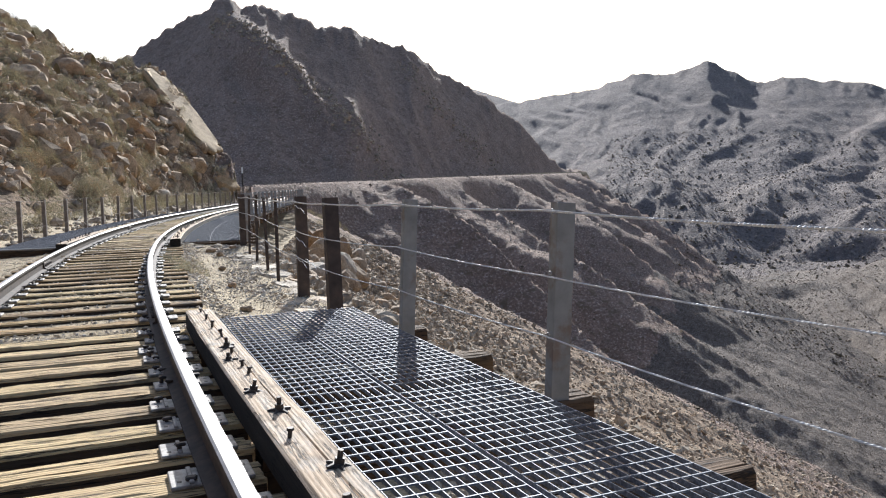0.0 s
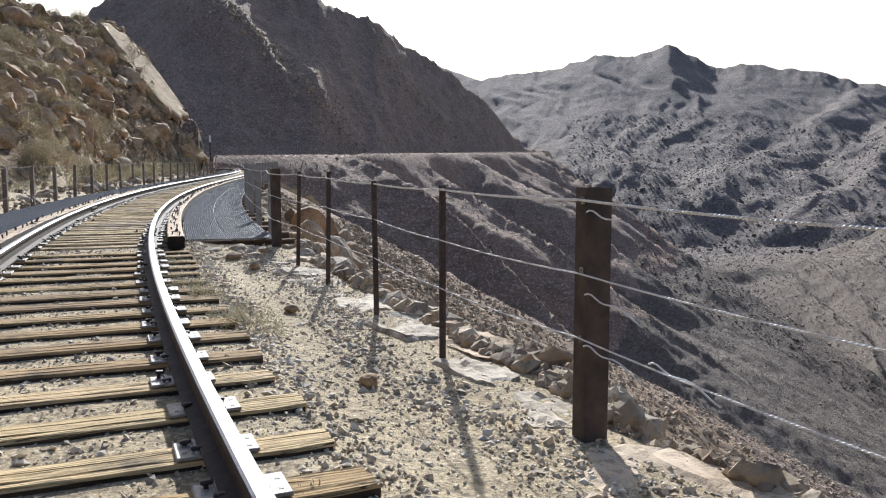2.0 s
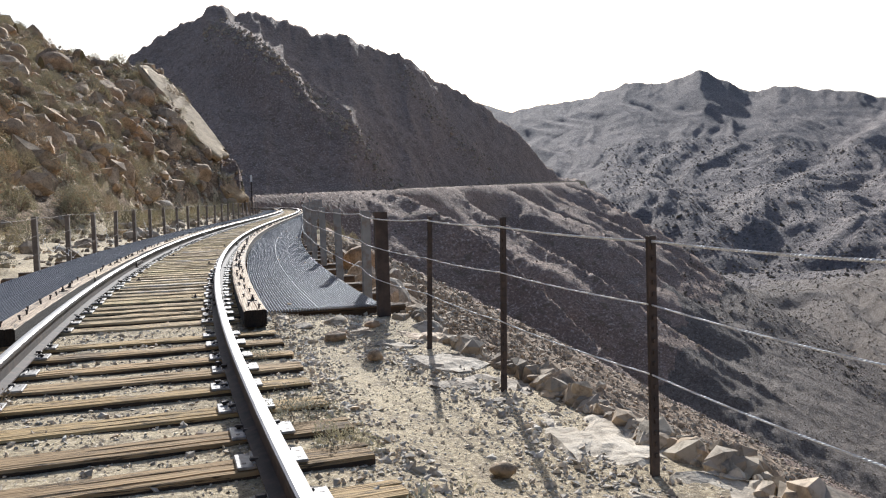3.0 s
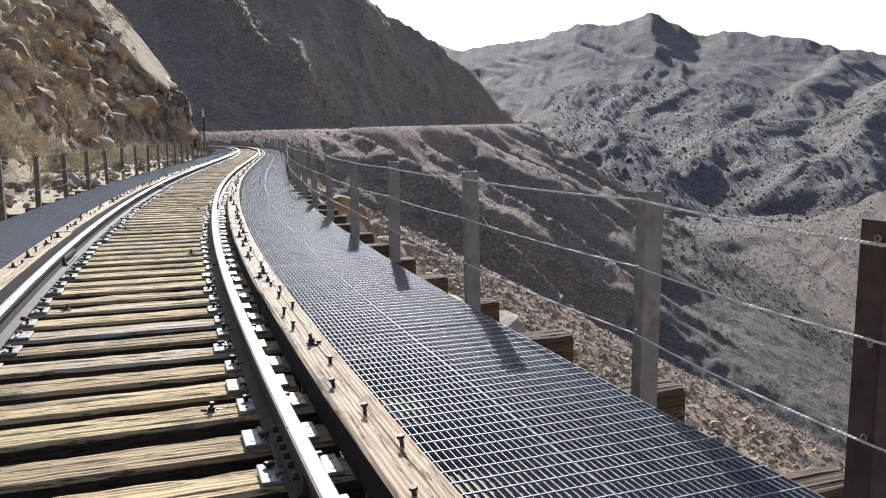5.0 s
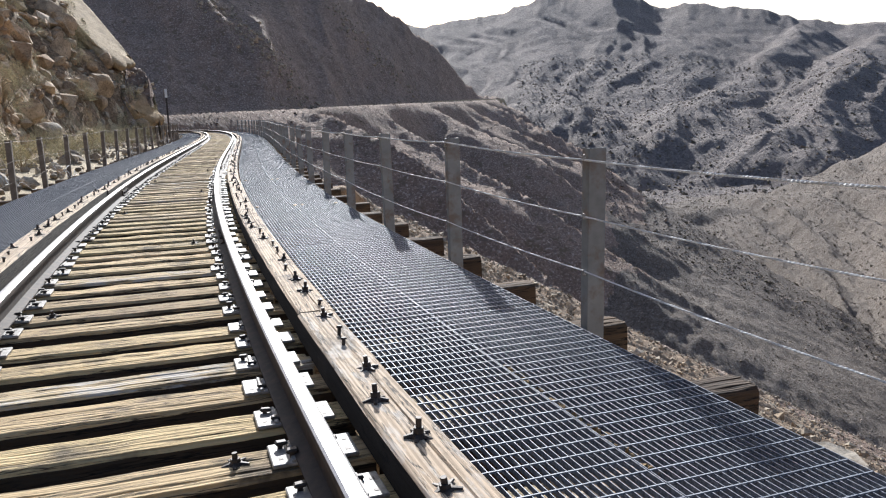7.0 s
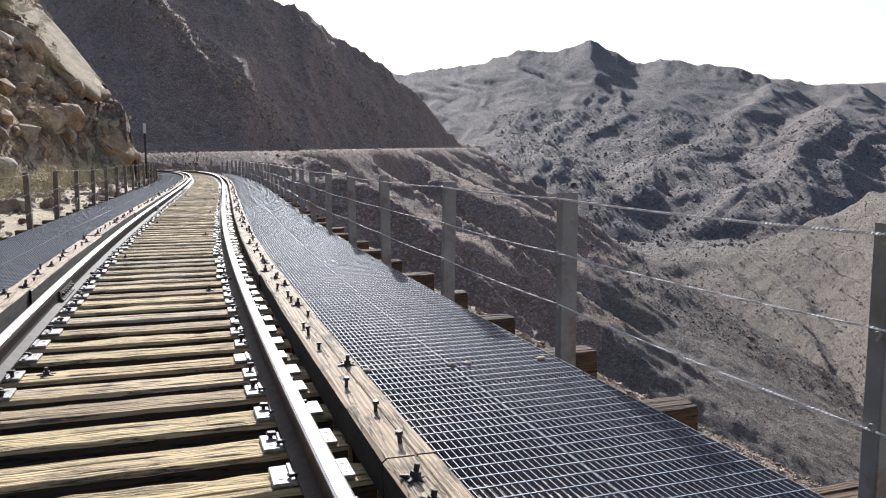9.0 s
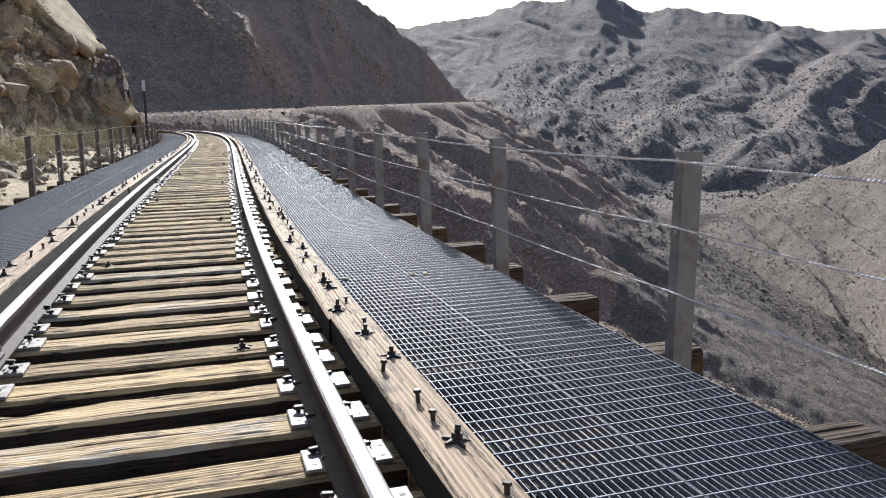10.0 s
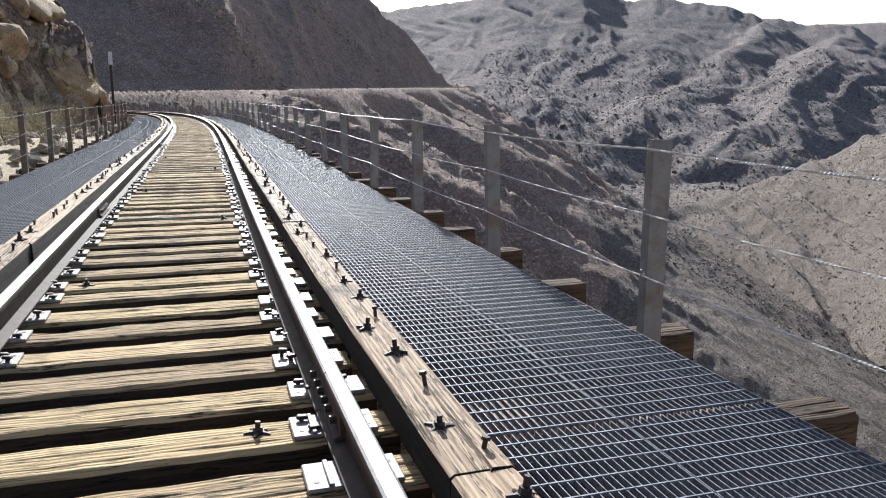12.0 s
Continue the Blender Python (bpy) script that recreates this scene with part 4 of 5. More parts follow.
def guards():
    rnd = random.Random(5)
    bolt0, spike0 = part("guard_bolt", guard_bolt(), M_IRON, None, "rusty bolt with a finned washer"), part("guard_spike", guard_spike(), M_IRON, None)
    wide, tall = 0.21, 0.155
    prof = [(-wide / 2, 0.004), (wide / 2, 0.004), (wide / 2, tall - 0.012), (wide / 2 - 0.014, tall), (0.03, tall + 0.001), (0.024, tall - 0.006), (0.018, tall + 0.001), (-wide / 2 + 0.014, tall), (-wide / 2, tall - 0.012)]
    for side in (1, -1):
        for a, b, length in ((-12.0, 6.82, 4.7), (17.28 if side > 0 else 17.2, 95.5, 4.88)):
            cuts, s = [b if a < 0 else a], b if a < 0 else a
            while (s > a if a < 0 else s < b):
                s = s - length if a < 0 else s + length + rnd.uniform(-0.1, 0.1)
                cuts.append(min(max(s, a), b))
            cuts = sorted(set(cuts))
            for s0, s1 in zip(cuts[:-1], cuts[1:]):
                if s1 - s0 < 0.3:
                    continue
                h = frame_at((s0 + s1) / 2, side * 1.065, 0, math.pi / 2)
                inv = h.inverted()
                n, k, verts, faces = max(3, int((s1 - s0) / 0.35)), len(prof), [], []
                jz, jd = rnd.uniform(-0.008, 0.008), rnd.uniform(-0.012, 0.012)
                for i in range(n):
                    s = s0 + 0.004 + (s1 - s0 - 0.008) * i / (n - 1)
                    for d, z in prof:
                        p = inv @ on_track(s, side * 1.065 + jd + d, z + (jz if z > 0.05 else 0))
                        verts.append((p.x, p.y + rnd.uniform(-1, 1) * 0.0025, p.z + rnd.uniform(-1, 1) * 0.002))
                for i in range(n - 1):
                    for j in range(k):
                        faces.append((i * k + j, i * k + (j + 1) % k, (i + 1) * k + (j + 1) % k, (i + 1) * k + j))
                faces += [tuple(range(k))[::-1], tuple(range((n - 1) * k, n * k))]
                # sides, underside and ends carry the painted shade
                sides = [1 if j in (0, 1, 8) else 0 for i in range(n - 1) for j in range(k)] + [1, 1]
                g = mesh_ob("guard_timber", verts, faces, M_GUARD, mats=[M_GUARD, M_GUARD_SHADE], face_mats=sides)
                g.matrix_basis = h
                tagged(g, "weathered squared guard timber bolted along the bridge ties", "timber", "guard timbers")
                s, q = s0 + 0.14, 0
                while s < s1 - 0.08:
                    src = bolt0 if rnd.random() < 0.45 else spike0
                    d = side * 1.065 + rnd.choice((-0.045, 0.0, 0.04, 0.02))
                    if s < 60 or q % 2 == 0:
                        twin(src, g, inv @ Matrix.Translation(on_track(s, d, tall + jz - 0.002)) @ pose(0, 0, 0, rnd.uniform(-9, 9), rnd.uniform(-9, 9), rnd.uniform(0, 360)) @ Matrix.Diagonal((1, 1, rnd.uniform(0.6, 1.05), 1)) @ Matrix.Diagonal((0.85, 0.85, 0.85, 1)))
                    s += rnd.choice((0.2, 0.4, 0.4, 0.4, 0.4))
                    q += 1
    for o in (bolt0, spike0):
        bpy.data.objects.remove(o)


def strip(verts, faces, pts, wide, z0, z1, closed_ends=True):
    """A thin upright bar through (s, d) points."""
    base = len(verts)
    for s, d in pts:
        for dd, z in ((-wide, z0), (wide, z0), (wide, z1), (-wide, z1)):
            verts.append(on_track(s, d + dd, z))
    n = len(pts)
    for i in range(n - 1):
        for j in (1, 2, 3):
            faces.append((base + i * 4 + j, base + i * 4 + (j + 1) % 4, base + (i + 1) * 4 + (j + 1) % 4, base + (i + 1) * 4 + j))
    faces.append((base, base + 1, base + 2, base + 3))
    e = base + (n - 1) * 4
    faces.append((e + 3, e + 2, e + 1, e))


ROD = ((-0.0029, -0.006), (0.0029, -0.006), (0.0029, 0.0022), (-0.0029, 0.0022))

NARROW, TIGHT = ((1.2, 1.745), (1.775, 2.42)), ((1.2, 1.756), (1.764, 2.42))


def gratings():
    rnd = random.Random(3)
    z1, z0 = 0.045, 0.023
    rod_mesh = {}
    for d0, d1 in NARROW + TIGHT:
        me = bpy.data.meshes.new("cross_rod")
        me.from_pydata([(x, q, z) for x in (-(d1 - d0) / 2, (d1 - d0) / 2) for q, z in ROD], [], [(j, (j + 1) % 4, 4 + (j + 1) % 4, 4 + j) for j in range(4)] + [(3, 2, 1, 0), (4, 5, 6, 7)])
        me.materials.append(M_GRATE)
        rod_mesh[d0, d1] = me
    for side in (1, -1):
        for a, b in ((-12.0, 7.0), (17.95, 95.0)):
            s = b if a < 0 else a
            k = 0
            while (s > a + 0.1) if a < 0 else (s < b - 0.1):
                length = 3.05
                s0, s1 = (max(a, s - length), s) if a < 0 else (s, min(b, s + length))
                for d0, d1 in (NARROW if b < 10 else TIGHT):
                    lift = rnd.uniform(-0.0008, 0.0008)
                    ragged = 0.05 if abs(s1 - 7.0) < 0.1 or abs(s0 - 17.95) < 0.1 else 0.004
                    verts, faces = [], []
                    n = int(round((d1 - d0) / (0.0508 if b < 10 else 0.0302))) + 1
                    for i in range(n):
                        d = d0 + (d1 - d0) * i / (n - 1)
                        e0, e1 = s0 + 0.008, s1 - 0.008
                        m = 3 if s0 < 60 else 2
                        strip(verts, faces, [(e0 + (e1 - e0) * q / m, side * d) for q in range(m + 1)], 0.0015, z0 + lift, z1 + lift)
                    g = mesh_ob("grating_panel", verts, faces, M_GRATE)
                    tagged(g, "galvanised steel bar grating panel of the bridge walkway", "grating", "walkway gratings")
                    verts, faces = [], []
                    c = math.ceil((s0 + ragged) / 0.1016) * 0.1016
                    while c < s1 - ragged:
                        if side > 0 and s0 < 50:
                            o = new("cross_rod", rod_mesh[d0, d1])
                            o.parent, o.matrix_basis = g, frame_at(c, (d0 + d1) / 2, z1 + lift)
                        else:
                            o = len(verts)
                            verts += [on_track(c + q, side * d, z1 + z + lift) for d in (d0, d1) for q, z in ROD]
                            faces += [(o + j, o + (j + 1) % 4, o + 4 + (j + 1) % 4, o + 4 + j) for j in range(4)]
                        c += 0.1016
                    if verts:
                        tagged(mesh_ob("cross_rod", verts, faces, M_GRATE, g), kind="stuff")
                s = s - length if a < 0 else s + length
                k += 1


def stringers():
    for a, b in ((-12, 7.2), (17.4, 95.6)):
        for d in (-0.78, 0.78):
            r = sweep("stringer", [(-0.4, -0.66), (0.4, -0.66), (0.4, -0.236), (-0.4, -0.236)], a, b, d, M_OLD_TIE, label="", step_len=1.2)
            tagged(r, "dark heavy timber stringer under the bridge ties", "beam", "bridge stringers")
    for s in (7.1, 17.5):
        bm = bmesh.new()
        bm_box(bm, -2.4, 2.4, -0.13, 0.13, -0.95, -0.245, 0.02)
        tagged(part("bridge_cap", bm, M_BEAM, None), "dark timber cap under the bridge end", "beam").matrix_basis = frame_at(s)


# ---- fences ----
def channel(half, depth, thick, z0, z1):
    """A rolled steel channel: its web square to the track, its flanges turned ahead."""
    bm = bmesh.new()
    bm_box(bm, -half, half, -depth, -depth + thick, z0, z1, 0.002)
    bm_box(bm, -half, -half + thick, -depth + thick, depth, z0, z1 - 0.001)
    bm_box(bm, half - thick, half, -depth + thick, depth, z0, z1 - 0.001)
    return bm


def eye_bolt():
    bm = bmesh.new()
    n, m = 10, 5
    ring = []
    for i in range(n):
        a = 2 * math.pi * i / n
        ring.append([bm.verts.new((-0.006, (0.010 + 0.003 * math.cos(2 * math.pi * j / m)) * math.cos(a), (0.010 + 0.003 * math.cos(2 * math.pi * j / m)) * math.sin(a) + 0.0)) for j in range(m)])
        for j, v in enumerate(ring[-1]):
            v.co.x += 0.005 * math.sin(2 * math.pi * j / m)
    for i in range(n):
        for j in range(m):
            bm.faces.new((ring[i][j], ring[(i + 1) % n][j], ring[(i + 1) % n][(j + 1) % m], ring[i][(j + 1) % m]))
    bm_tube(bm, (-0.01, 0, -0.017), (0.03, 0, -0.017), 0.006, 0.006, 6)
    return bm


RIGHT_B = [19.4, 21.82, 24.26, 26.57, 28.95, 31.32, 33.7, 36.1, 38.59, 40.9, 43.45] + [43.45 + 2.41 * k for k in range(1, 22)]
HEIGHTS = (0.985, 0.66, 0.34)


def posts():
    rnd = random.Random(8)
    grey = part("fence_post", channel(0.054, 0.036, 0.008, -0.1, 1.03), M_POST, None)
    brown = part("fence_post", channel(0.045, 0.05, 0.008, -0.1, 1.0), M_BROWN, None)
    rust = part("fence_post", channel(0.066, 0.05, 0.009, -0.45, 1.04), M_RUST, None)
    eye = part("eye_bolt", eye_bolt(), M_PLATE, None, "small steel eye bolt")
    spots = [(s, 2.55, grey) for s in (-8.55, -6.1, -3.7, -1.25, 1.15, 3.55, 5.85)] + [(7.42, 2.37, rust), (9.4, 2.46, rust), (17.93, 2.45, rust)] + [(s, 2.56, grey) for s in RIGHT_B]
    spots += [(18.3 + 2.41 * k, -2.56, brown) for k in range(0, 25)] + [(-8.3 + 2.41 * k, -2.56, brown) for k in range(0, 7)]
    for s, d, src in spots:
        p = new("fence_post", src.data)
        lean = {3.55: 4.6, 5.85: 2.2}.get(s, 0.0)
        p.matrix_basis = frame_at(s, d, 0.0) @ pose(0, 0, 0, rnd.uniform(-1.2, 1.2), lean + rnd.uniform(-1.2, 1.2), rnd.uniform(-3, 3))
        tagged(p, "rusty brown steel fence post set in rock" if src is rust else "thin brown steel fence post on the hill side" if src is brown else "grey steel fence post bolted to a long bridge tie", "fence post", "fence posts")
        for z in HEIGHTS:
            twin(eye, p, pose(-0.07 if d > 0 else 0.07, -0.02, z, 0, 0, 0 if d > 0 else 180))
    for o in (grey, brown, rust, eye):
        bpy.data.objects.remove(o)
    for s, d, h in ((11.1, 2.42, 1.0), (12.75, 2.48, 0.99), (14.6, 2.5, 1.04), (16.3, 2.49, 1.02)):
        bm = bmesh.new()
        bm_box(bm, -0.024, 0.024, -0.004, 0.004, -0.35, h, 0.001)
        o = part("steel_stake", bm, M_RUST, None)
        bm = bmesh.new()
        bm_box(bm, -0.004, 0.004, 0.003, 0.036, -0.35, h - 0.002)
        part("rib", bm, M_RUST, o)
        z = -0.06
        while z < h - 0.03:
            bm = bmesh.new()
            bm_box(bm, -0.008, 0.008, -0.012, -0.003, z, z + 0.02)
            part("stud", bm, M_RUST, o)
            z += 0.055
        o.matrix_basis = frame_at(s, d, 0) @ pose(0, 0, 0, rnd.uniform(-1.5, 1.5), rnd.uniform(-1.5, 1.5), 8)
        tagged(o, "thin dark studded steel fence stake driven into gravel", "fence stake", "fence stakes")


def rope(name, pts, radius, twist, mat=None, lobes=3):
    """A twisted rope or plain wire through places."""
    sides = lobes * 2 if twist else 5
    verts, faces = [], []
    run = 0.0
    for i, p in enumerate(pts):
        q = pts[min(i + 1, len(pts) - 1)] - pts[max(i - 1, 0)]
        q.normalize()
        side = q.cross(Vector((0, 0, 1))).normalized()
        up = side.cross(q)
        if i:
            run += (p - pts[i - 1]).length
        for j in range(sides):
            a = 2 * math.pi * j / sides + (run / twist * 2 * math.pi if twist else 0)
            r = radius * ((1.07 if j % 2 else 0.86) if twist else 1)
            verts.append(p + side * (r * math.cos(a)) + up * (r * math.sin(a)))
    n = len(pts)
    for i in range(n - 1):
        for j in range(sides):
            faces.append((i * sides + j, i * sides + (j + 1) % sides, (i + 1) * sides + (j + 1) % sides, (i + 1) * sides + j))
    faces += [tuple(range(sides))[::-1], tuple(range((n - 1) * sides, n * sides))]
    return mesh_ob(name, verts, faces, mat or M_CABLE, smooth=not twist)


def cable_points(stops, step_len, sag):
    """Places along a cable that hangs slightly between its stops (s, d, z)."""
    out = []
    for (s0, d0, z0), (s1, d1, z1) in zip(stops[:-1], stops[1:]):
        n = max(2, int(abs(s1 - s0) / step_len))
        for i in range(n):
            q = i / n
            out.append(on_track(s0 + (s1 - s0) * q, d0 + (d1 - d0) * q, z0 + (z1 - z0) * q - 4 * sag * q * (1 - q)))
    out.append(on_track(*stops[-1]))
    return out


def cables():
    rnd = random.Random(21)
    land = [(7.42, 2.37 - 0.085), (9.4, 2.46 - 0.085), (11.1, 2.40), (12.75, 2.46), (14.6, 2.48), (16.3, 2.47), (17.93, 2.45 - 0.085)]
    first = [(s, 2.55 - 0.07) for s in (-8.55, -6.1, -3.7, -1.25, 1.15, 3.55, 5.85)]
    second = [(s, 2.56 - 0.07) for s in RIGHT_B]
    for z, r in zip(HEIGHTS, (0.0072, 0.005, 0.005)):
        near = [(s, d, z + rnd.uniform(-0.02, 0.015)) for s, d in first + land + [q for q in second if q[0] < 50]]
        far = [near[-1]] + [(s, d, z + rnd.uniform(-0.02, 0.02)) for s, d in second if s > 50]
        for stops, fine in ((near, True), (far, False)):
            o = rope("fence_cable", cable_points(stops, 0.022 if fine else 0.5, 0.012), r, 0.06 if fine else 0)
            tagged(o, "twisted steel wire rope strung along the fence posts", "cable", "fence cables")
        stops = [(18.3 + 2.41 * k, -2.56 + 0.07, z + rnd.uniform(-0.03, 0.02)) for k in range(0, 25)]
        o = rope("fence_cable", cable_points(stops, 0.3, 0.02 if z > 0.9 else 0.04), r * 0.45, 0, M_BROWN)
        tagged(o, "slack steel cable strung along the fence posts", "cable", "fence cables")
    # loose, tangled ends on the far side
    for k in range(9):
        s = 26 + 5.2 * k + rnd.uniform(-1, 1)
        p, pts = [s, -2.6, rnd.uniform(0.35, 0.8)], []
        for i in range(26):
            p = [p[0] + rnd.uniform(0.02, 0.16), p[1] + rnd.uniform(-0.06, 0.06), max(0.06, p[2] - 0.022 + 0.09 * math.sin(i * 0.9 + k))]
            pts.append(on_track(*p))
        tagged(rope("loose_wire", pts, 0.004, 0), "loose curled wire hanging off the fence", "wire", "loose wires")
    for s, d, z in ((9.35, 2.38, 0.93), (9.35, 2.38, 0.55), (9.35, 2.38, 0.31), (8.9, 2.4, 0.33)):
        pts = [on_track(s - 0.016 * i * (1 + 0.1 * i), d + 0.004 * i, z - 0.0006 * i * i + 0.01 * math.sin(i)) for i in range(12)]
        tagged(rope("cable_end", pts, 0.004, 0), "frayed short end of steel cable on a post", "cable", "cable ends")


# ---- stones ----
def wild_look(t, co):
    base = ramp(t, random_of(t, True), (0.0, (0.11, 0.09, 0.06)), (0.45, (0.15, 0.122, 0.086)), (0.6, (0.24, 0.19, 0.15)), (1.0, (0.48, 0.4, 0.325)))
    return base, noisy(t, co, 2.0, 4)


M_WILD = material("scrub_and_rock", wild_look, 0.95, 0, 0.8, 0.2)


def ico(sub):
    bm = bmesh.new()
    bmesh.ops.create_icosphere(bm, subdivisions=sub, radius=1.0)
    v = np.array([q.co[:] for q in bm.verts])
    f = np.array([[q.index for q in p.verts] for p in bm.faces])
    bm.free()
    return v, f


ICO1, ICO2 = ico(1), ico(2)
OCTA = (np.array([(1, 0, 0), (-1, 0, 0), (0, 1, 0), (0, -1, 0), (0, 0, 1), (0, 0, -1)], float), np.array([(0, 2, 4), (2, 1, 4), (1, 3, 4), (3, 0, 4), (2, 0, 5), (1, 2, 5), (3, 1, 5), (0, 3, 5)]))


def stones(name, places, sizes, mat, label, seed, sub=1, sink=0.3, squash=(0.45, 0.95), kind="stuff", category="stones", parent=None):
    """Loose angular stones, joined."""
    rnd = np.random.RandomState(seed)
    bv, bf = (OCTA, ICO1, ICO2)[sub]
    n, m = len(places), len(bv)
    shape = bv[None] * (1 + rnd.uniform(-0.34, 0.34, (n, m, 1)))
    shape *= np.stack([rnd.uniform(0.7, 1.3, n), rnd.uniform(0.6, 1.1, n), rnd.uniform(*squash, n)], 1)[:, None]
    ax = rnd.normal(size=(n, 4))
    ax[:, 3] *= 1.6
    ax[:, :2] *= 0.45
    q = ax / np.linalg.norm(ax, axis=1, keepdims=True)
    x, y, z, w = q.T
    rot = np.stack([1 - 2 * (y * y + z * z), 2 * (x * y - z * w), 2 * (x * z + y * w), 2 * (x * y + z * w), 1 - 2 * (x * x + z * z), 2 * (y * z - x * w), 2 * (x * z - y * w), 2 * (y * z + x * w), 1 - 2 * (x * x + y * y)], 1).reshape(n, 3, 3)
    verts = np.einsum("nij,nmj->nmi", rot, shape) * sizes[:, None, None] * 0.5 + places[:, None]
    verts[:, :, 2] += (sizes * (0.5 - sink) * 0.6)[:, None]
    faces = bf[None] + (np.arange(n) * m)[:, None, None]
    me = bpy.data.meshes.new(name)
    me.from_pydata(verts.reshape(-1, 3).tolist(), [], faces.reshape(-1, 3).tolist())
    me.materials.append(mat)
    me.update()
    o = new(name, me)
    return tagged(o, label, category, kind=kind)


def scatter(seed, n, s_lo, s_hi, d_lo, d_hi, lean=1.0):
    """Random places on the ground by the track, thinning away from d_lo where lean is above one."""
    rnd = np.random.RandomState(seed)
    s = rnd.uniform(s_lo, s_hi, n)
    d = d_lo + (d_hi - d_lo) * rnd.uniform(0, 1, n) ** lean
    h = np.interp(s, LINE_S, LINE_H)
    x, y = np.interp(s, LINE_S, LINE_X) + d * np.cos(h), np.interp(s, LINE_S, LINE_Y) + d * np.sin(h)
    return np.stack([x, y, height(x, y, s, d)], 1), rnd, s, d


def all_stones():
    p, rnd, s, d = scatter(201, 84000, 6.9, 18.4, -2.6, 2.95)
    dark = np.exp(-((d - 2.15 - 0.2 * np.sin(s)) / 0.28) ** 2) + np.exp(-((d - 1.35) / 0.2) ** 2) + (np.abs(d) < 1.25) * 0.25
    keep = rnd.uniform(0, 1, len(s)) < np.clip(0.5 + 0.5 * dark, 0, 1)
    size = np.clip(rnd.lognormal(-4.2, 0.6, len(s)) * (0.7 + 0.7 * np.clip(dark, 0, 1)), 0.007, 0.075)
    stones("ballast", p[keep], size[keep], M_BALLAST, "loose grey-brown ballast stones over sandy gravel", 202, 0, 0.36, (0.28, 0.7))
    p, rnd, s, d = scatter(211, 36000, -8, 72, 2.8, 17.0, 1.8)
    size = np.clip(rnd.lognormal(-2.05, 0.55, len(s)), 0.05, np.where((s < 24) & (d < 5.5), 0.22, np.where(d < 9, 0.32, 0.42)))
    stones("rubble", p, size, M_STONE, "tumbled angular granite rubble on the steep bank", 212)
    p, rnd, s, d = scatter(213, 9000, 6, 22, 2.75, 7.0, 1.5)
    stones("rubble", p, np.clip(rnd.lognormal(-2.5, 0.4, len(s)), 0.04, 0.17), M_STONE, "small tan stones tumbled over the bank's edge", 214)
    p, rnd, s, d = scatter(215, 26000, -8, 80, 8.0, 70.0, 1.5)
    size = np.clip(rnd.lognormal(-1.45, 0.5, len(s)), 0.1, 0.8)
    stones("scree", p, size, M_STONE, "scattered pale stones over the canyon slope", 216, 0)
    p, rnd, s, d = scatter(221, 2600, 18, 92, -8.5, -2.9, 1.0)
    size = np.clip(rnd.lognormal(-2.0, 0.65, len(s)), 0.05, 0.7)
    stones("rubble", p, size, M_STONE, "tumbled pale stones between the bridge and the hillside", 222)
    p, rnd, s, d = scatter(225, 90, 24.75, 26.05, 1.772, 1.802)
    p[:, 2] = 0.036
    stones("dry_litter", p, np.clip(rnd.lognormal(-3.7, 0.4, len(s)), 0.012, 0.045), M_OLD_TIE, "dry leaf and wood litter caught between two gratings", 226, 0, 0.4, (0.3, 0.6), category="litter")
    # scrub and rocks of the canyon walls
    rnd = np.random.RandomState(241)
    n = 80000
    az, r = np.radians(rnd.uniform(-3, 63, n)), 70 + 560 * rnd.uniform(0, 1, n) ** 1.35
    x, y = MID[0] + r * np.sin(az), MID[1] + r * np.cos(az)
    s, d = off_track(x, y)
    ok = np.abs(d) > 12
    x, y, s, d, r = x[ok], y[ok], s[ok], d[ok], r[ok]
    size = np.clip(rnd.lognormal(-1.35, 0.45, len(x)), 0.12, 0.9) * (0.65 + r / 600)
    stones("canyon_scrub", np.stack([x, y, height(x, y, s, d)], 1), size, M_WILD, "dusty scrub and rocks dotted over the canyon walls", 242, 0, 0.35, (0.4, 0.8), category="scrub")
    # broken rock along the mountain's ribs
    rnd = np.random.RandomState(261)
    a = np.concatenate([rnd.uniform(9, 23.4, 1500), rnd.uniform(22.5, 30, 600)])
    r = np.where(np.arange(2100) < 1500, np.interp(a, RIB_A[0], RIB_A[1]), np.interp(a, RIB_B[0], RIB_B[1])) + rnd.normal(6, 9, 2100)
    x, y = MID[0] + r * np.sin(np.radians(a)), MID[1] + r * np.cos(np.radians(a))
    stones("rib_rock", np.stack([x, y, height(x, y)], 1), np.clip(rnd.lognormal(-0.15, 0.55, 2100), 0.4, 3.2), M_STONE, "broken pale rock along the mountain's ribs", 262, 0, 0.3, (0.6, 1.0))
    # rock and scrub over the nearer spurs
    rnd = np.random.RandomState(271)
    az, r = np.radians(rnd.uniform(37, 63, 9000)), rnd.uniform(700, 1350, 9000)
    x, y = MID[0] + r * np.sin(az), MID[1] + r * np.cos(az)
    stones("spur_rock", np.stack([x, y, height(x, y)], 1), np.clip(rnd.lognormal(0.55, 0.5, 9000), 0.8, 6.0), M_WILD, "pale rock and scrub scattered over the far spurs", 272, 0, 0.35, (0.4, 0.8))
    # the hill across the wash
    rnd = np.random.RandomState(251)
    az, r = np.radians(rnd.uniform(43, 66, 26000)), rnd.uniform(300, 700, 26000)
    x, y = MID[0] + r * np.sin(az), MID[1] + r * np.cos(az)
    s, d = off_track(x, y)
    stones("canyon_scrub", np.stack([x, y, height(x, y, s, d)], 1), np.clip(rnd.lognormal(-0.7, 0.55, len(x)), 0.25, 2.4), M_WILD, "dusty scrub and pale boulders across the wash", 252, 0, 0.3, (0.5, 0.9), category="scrub")
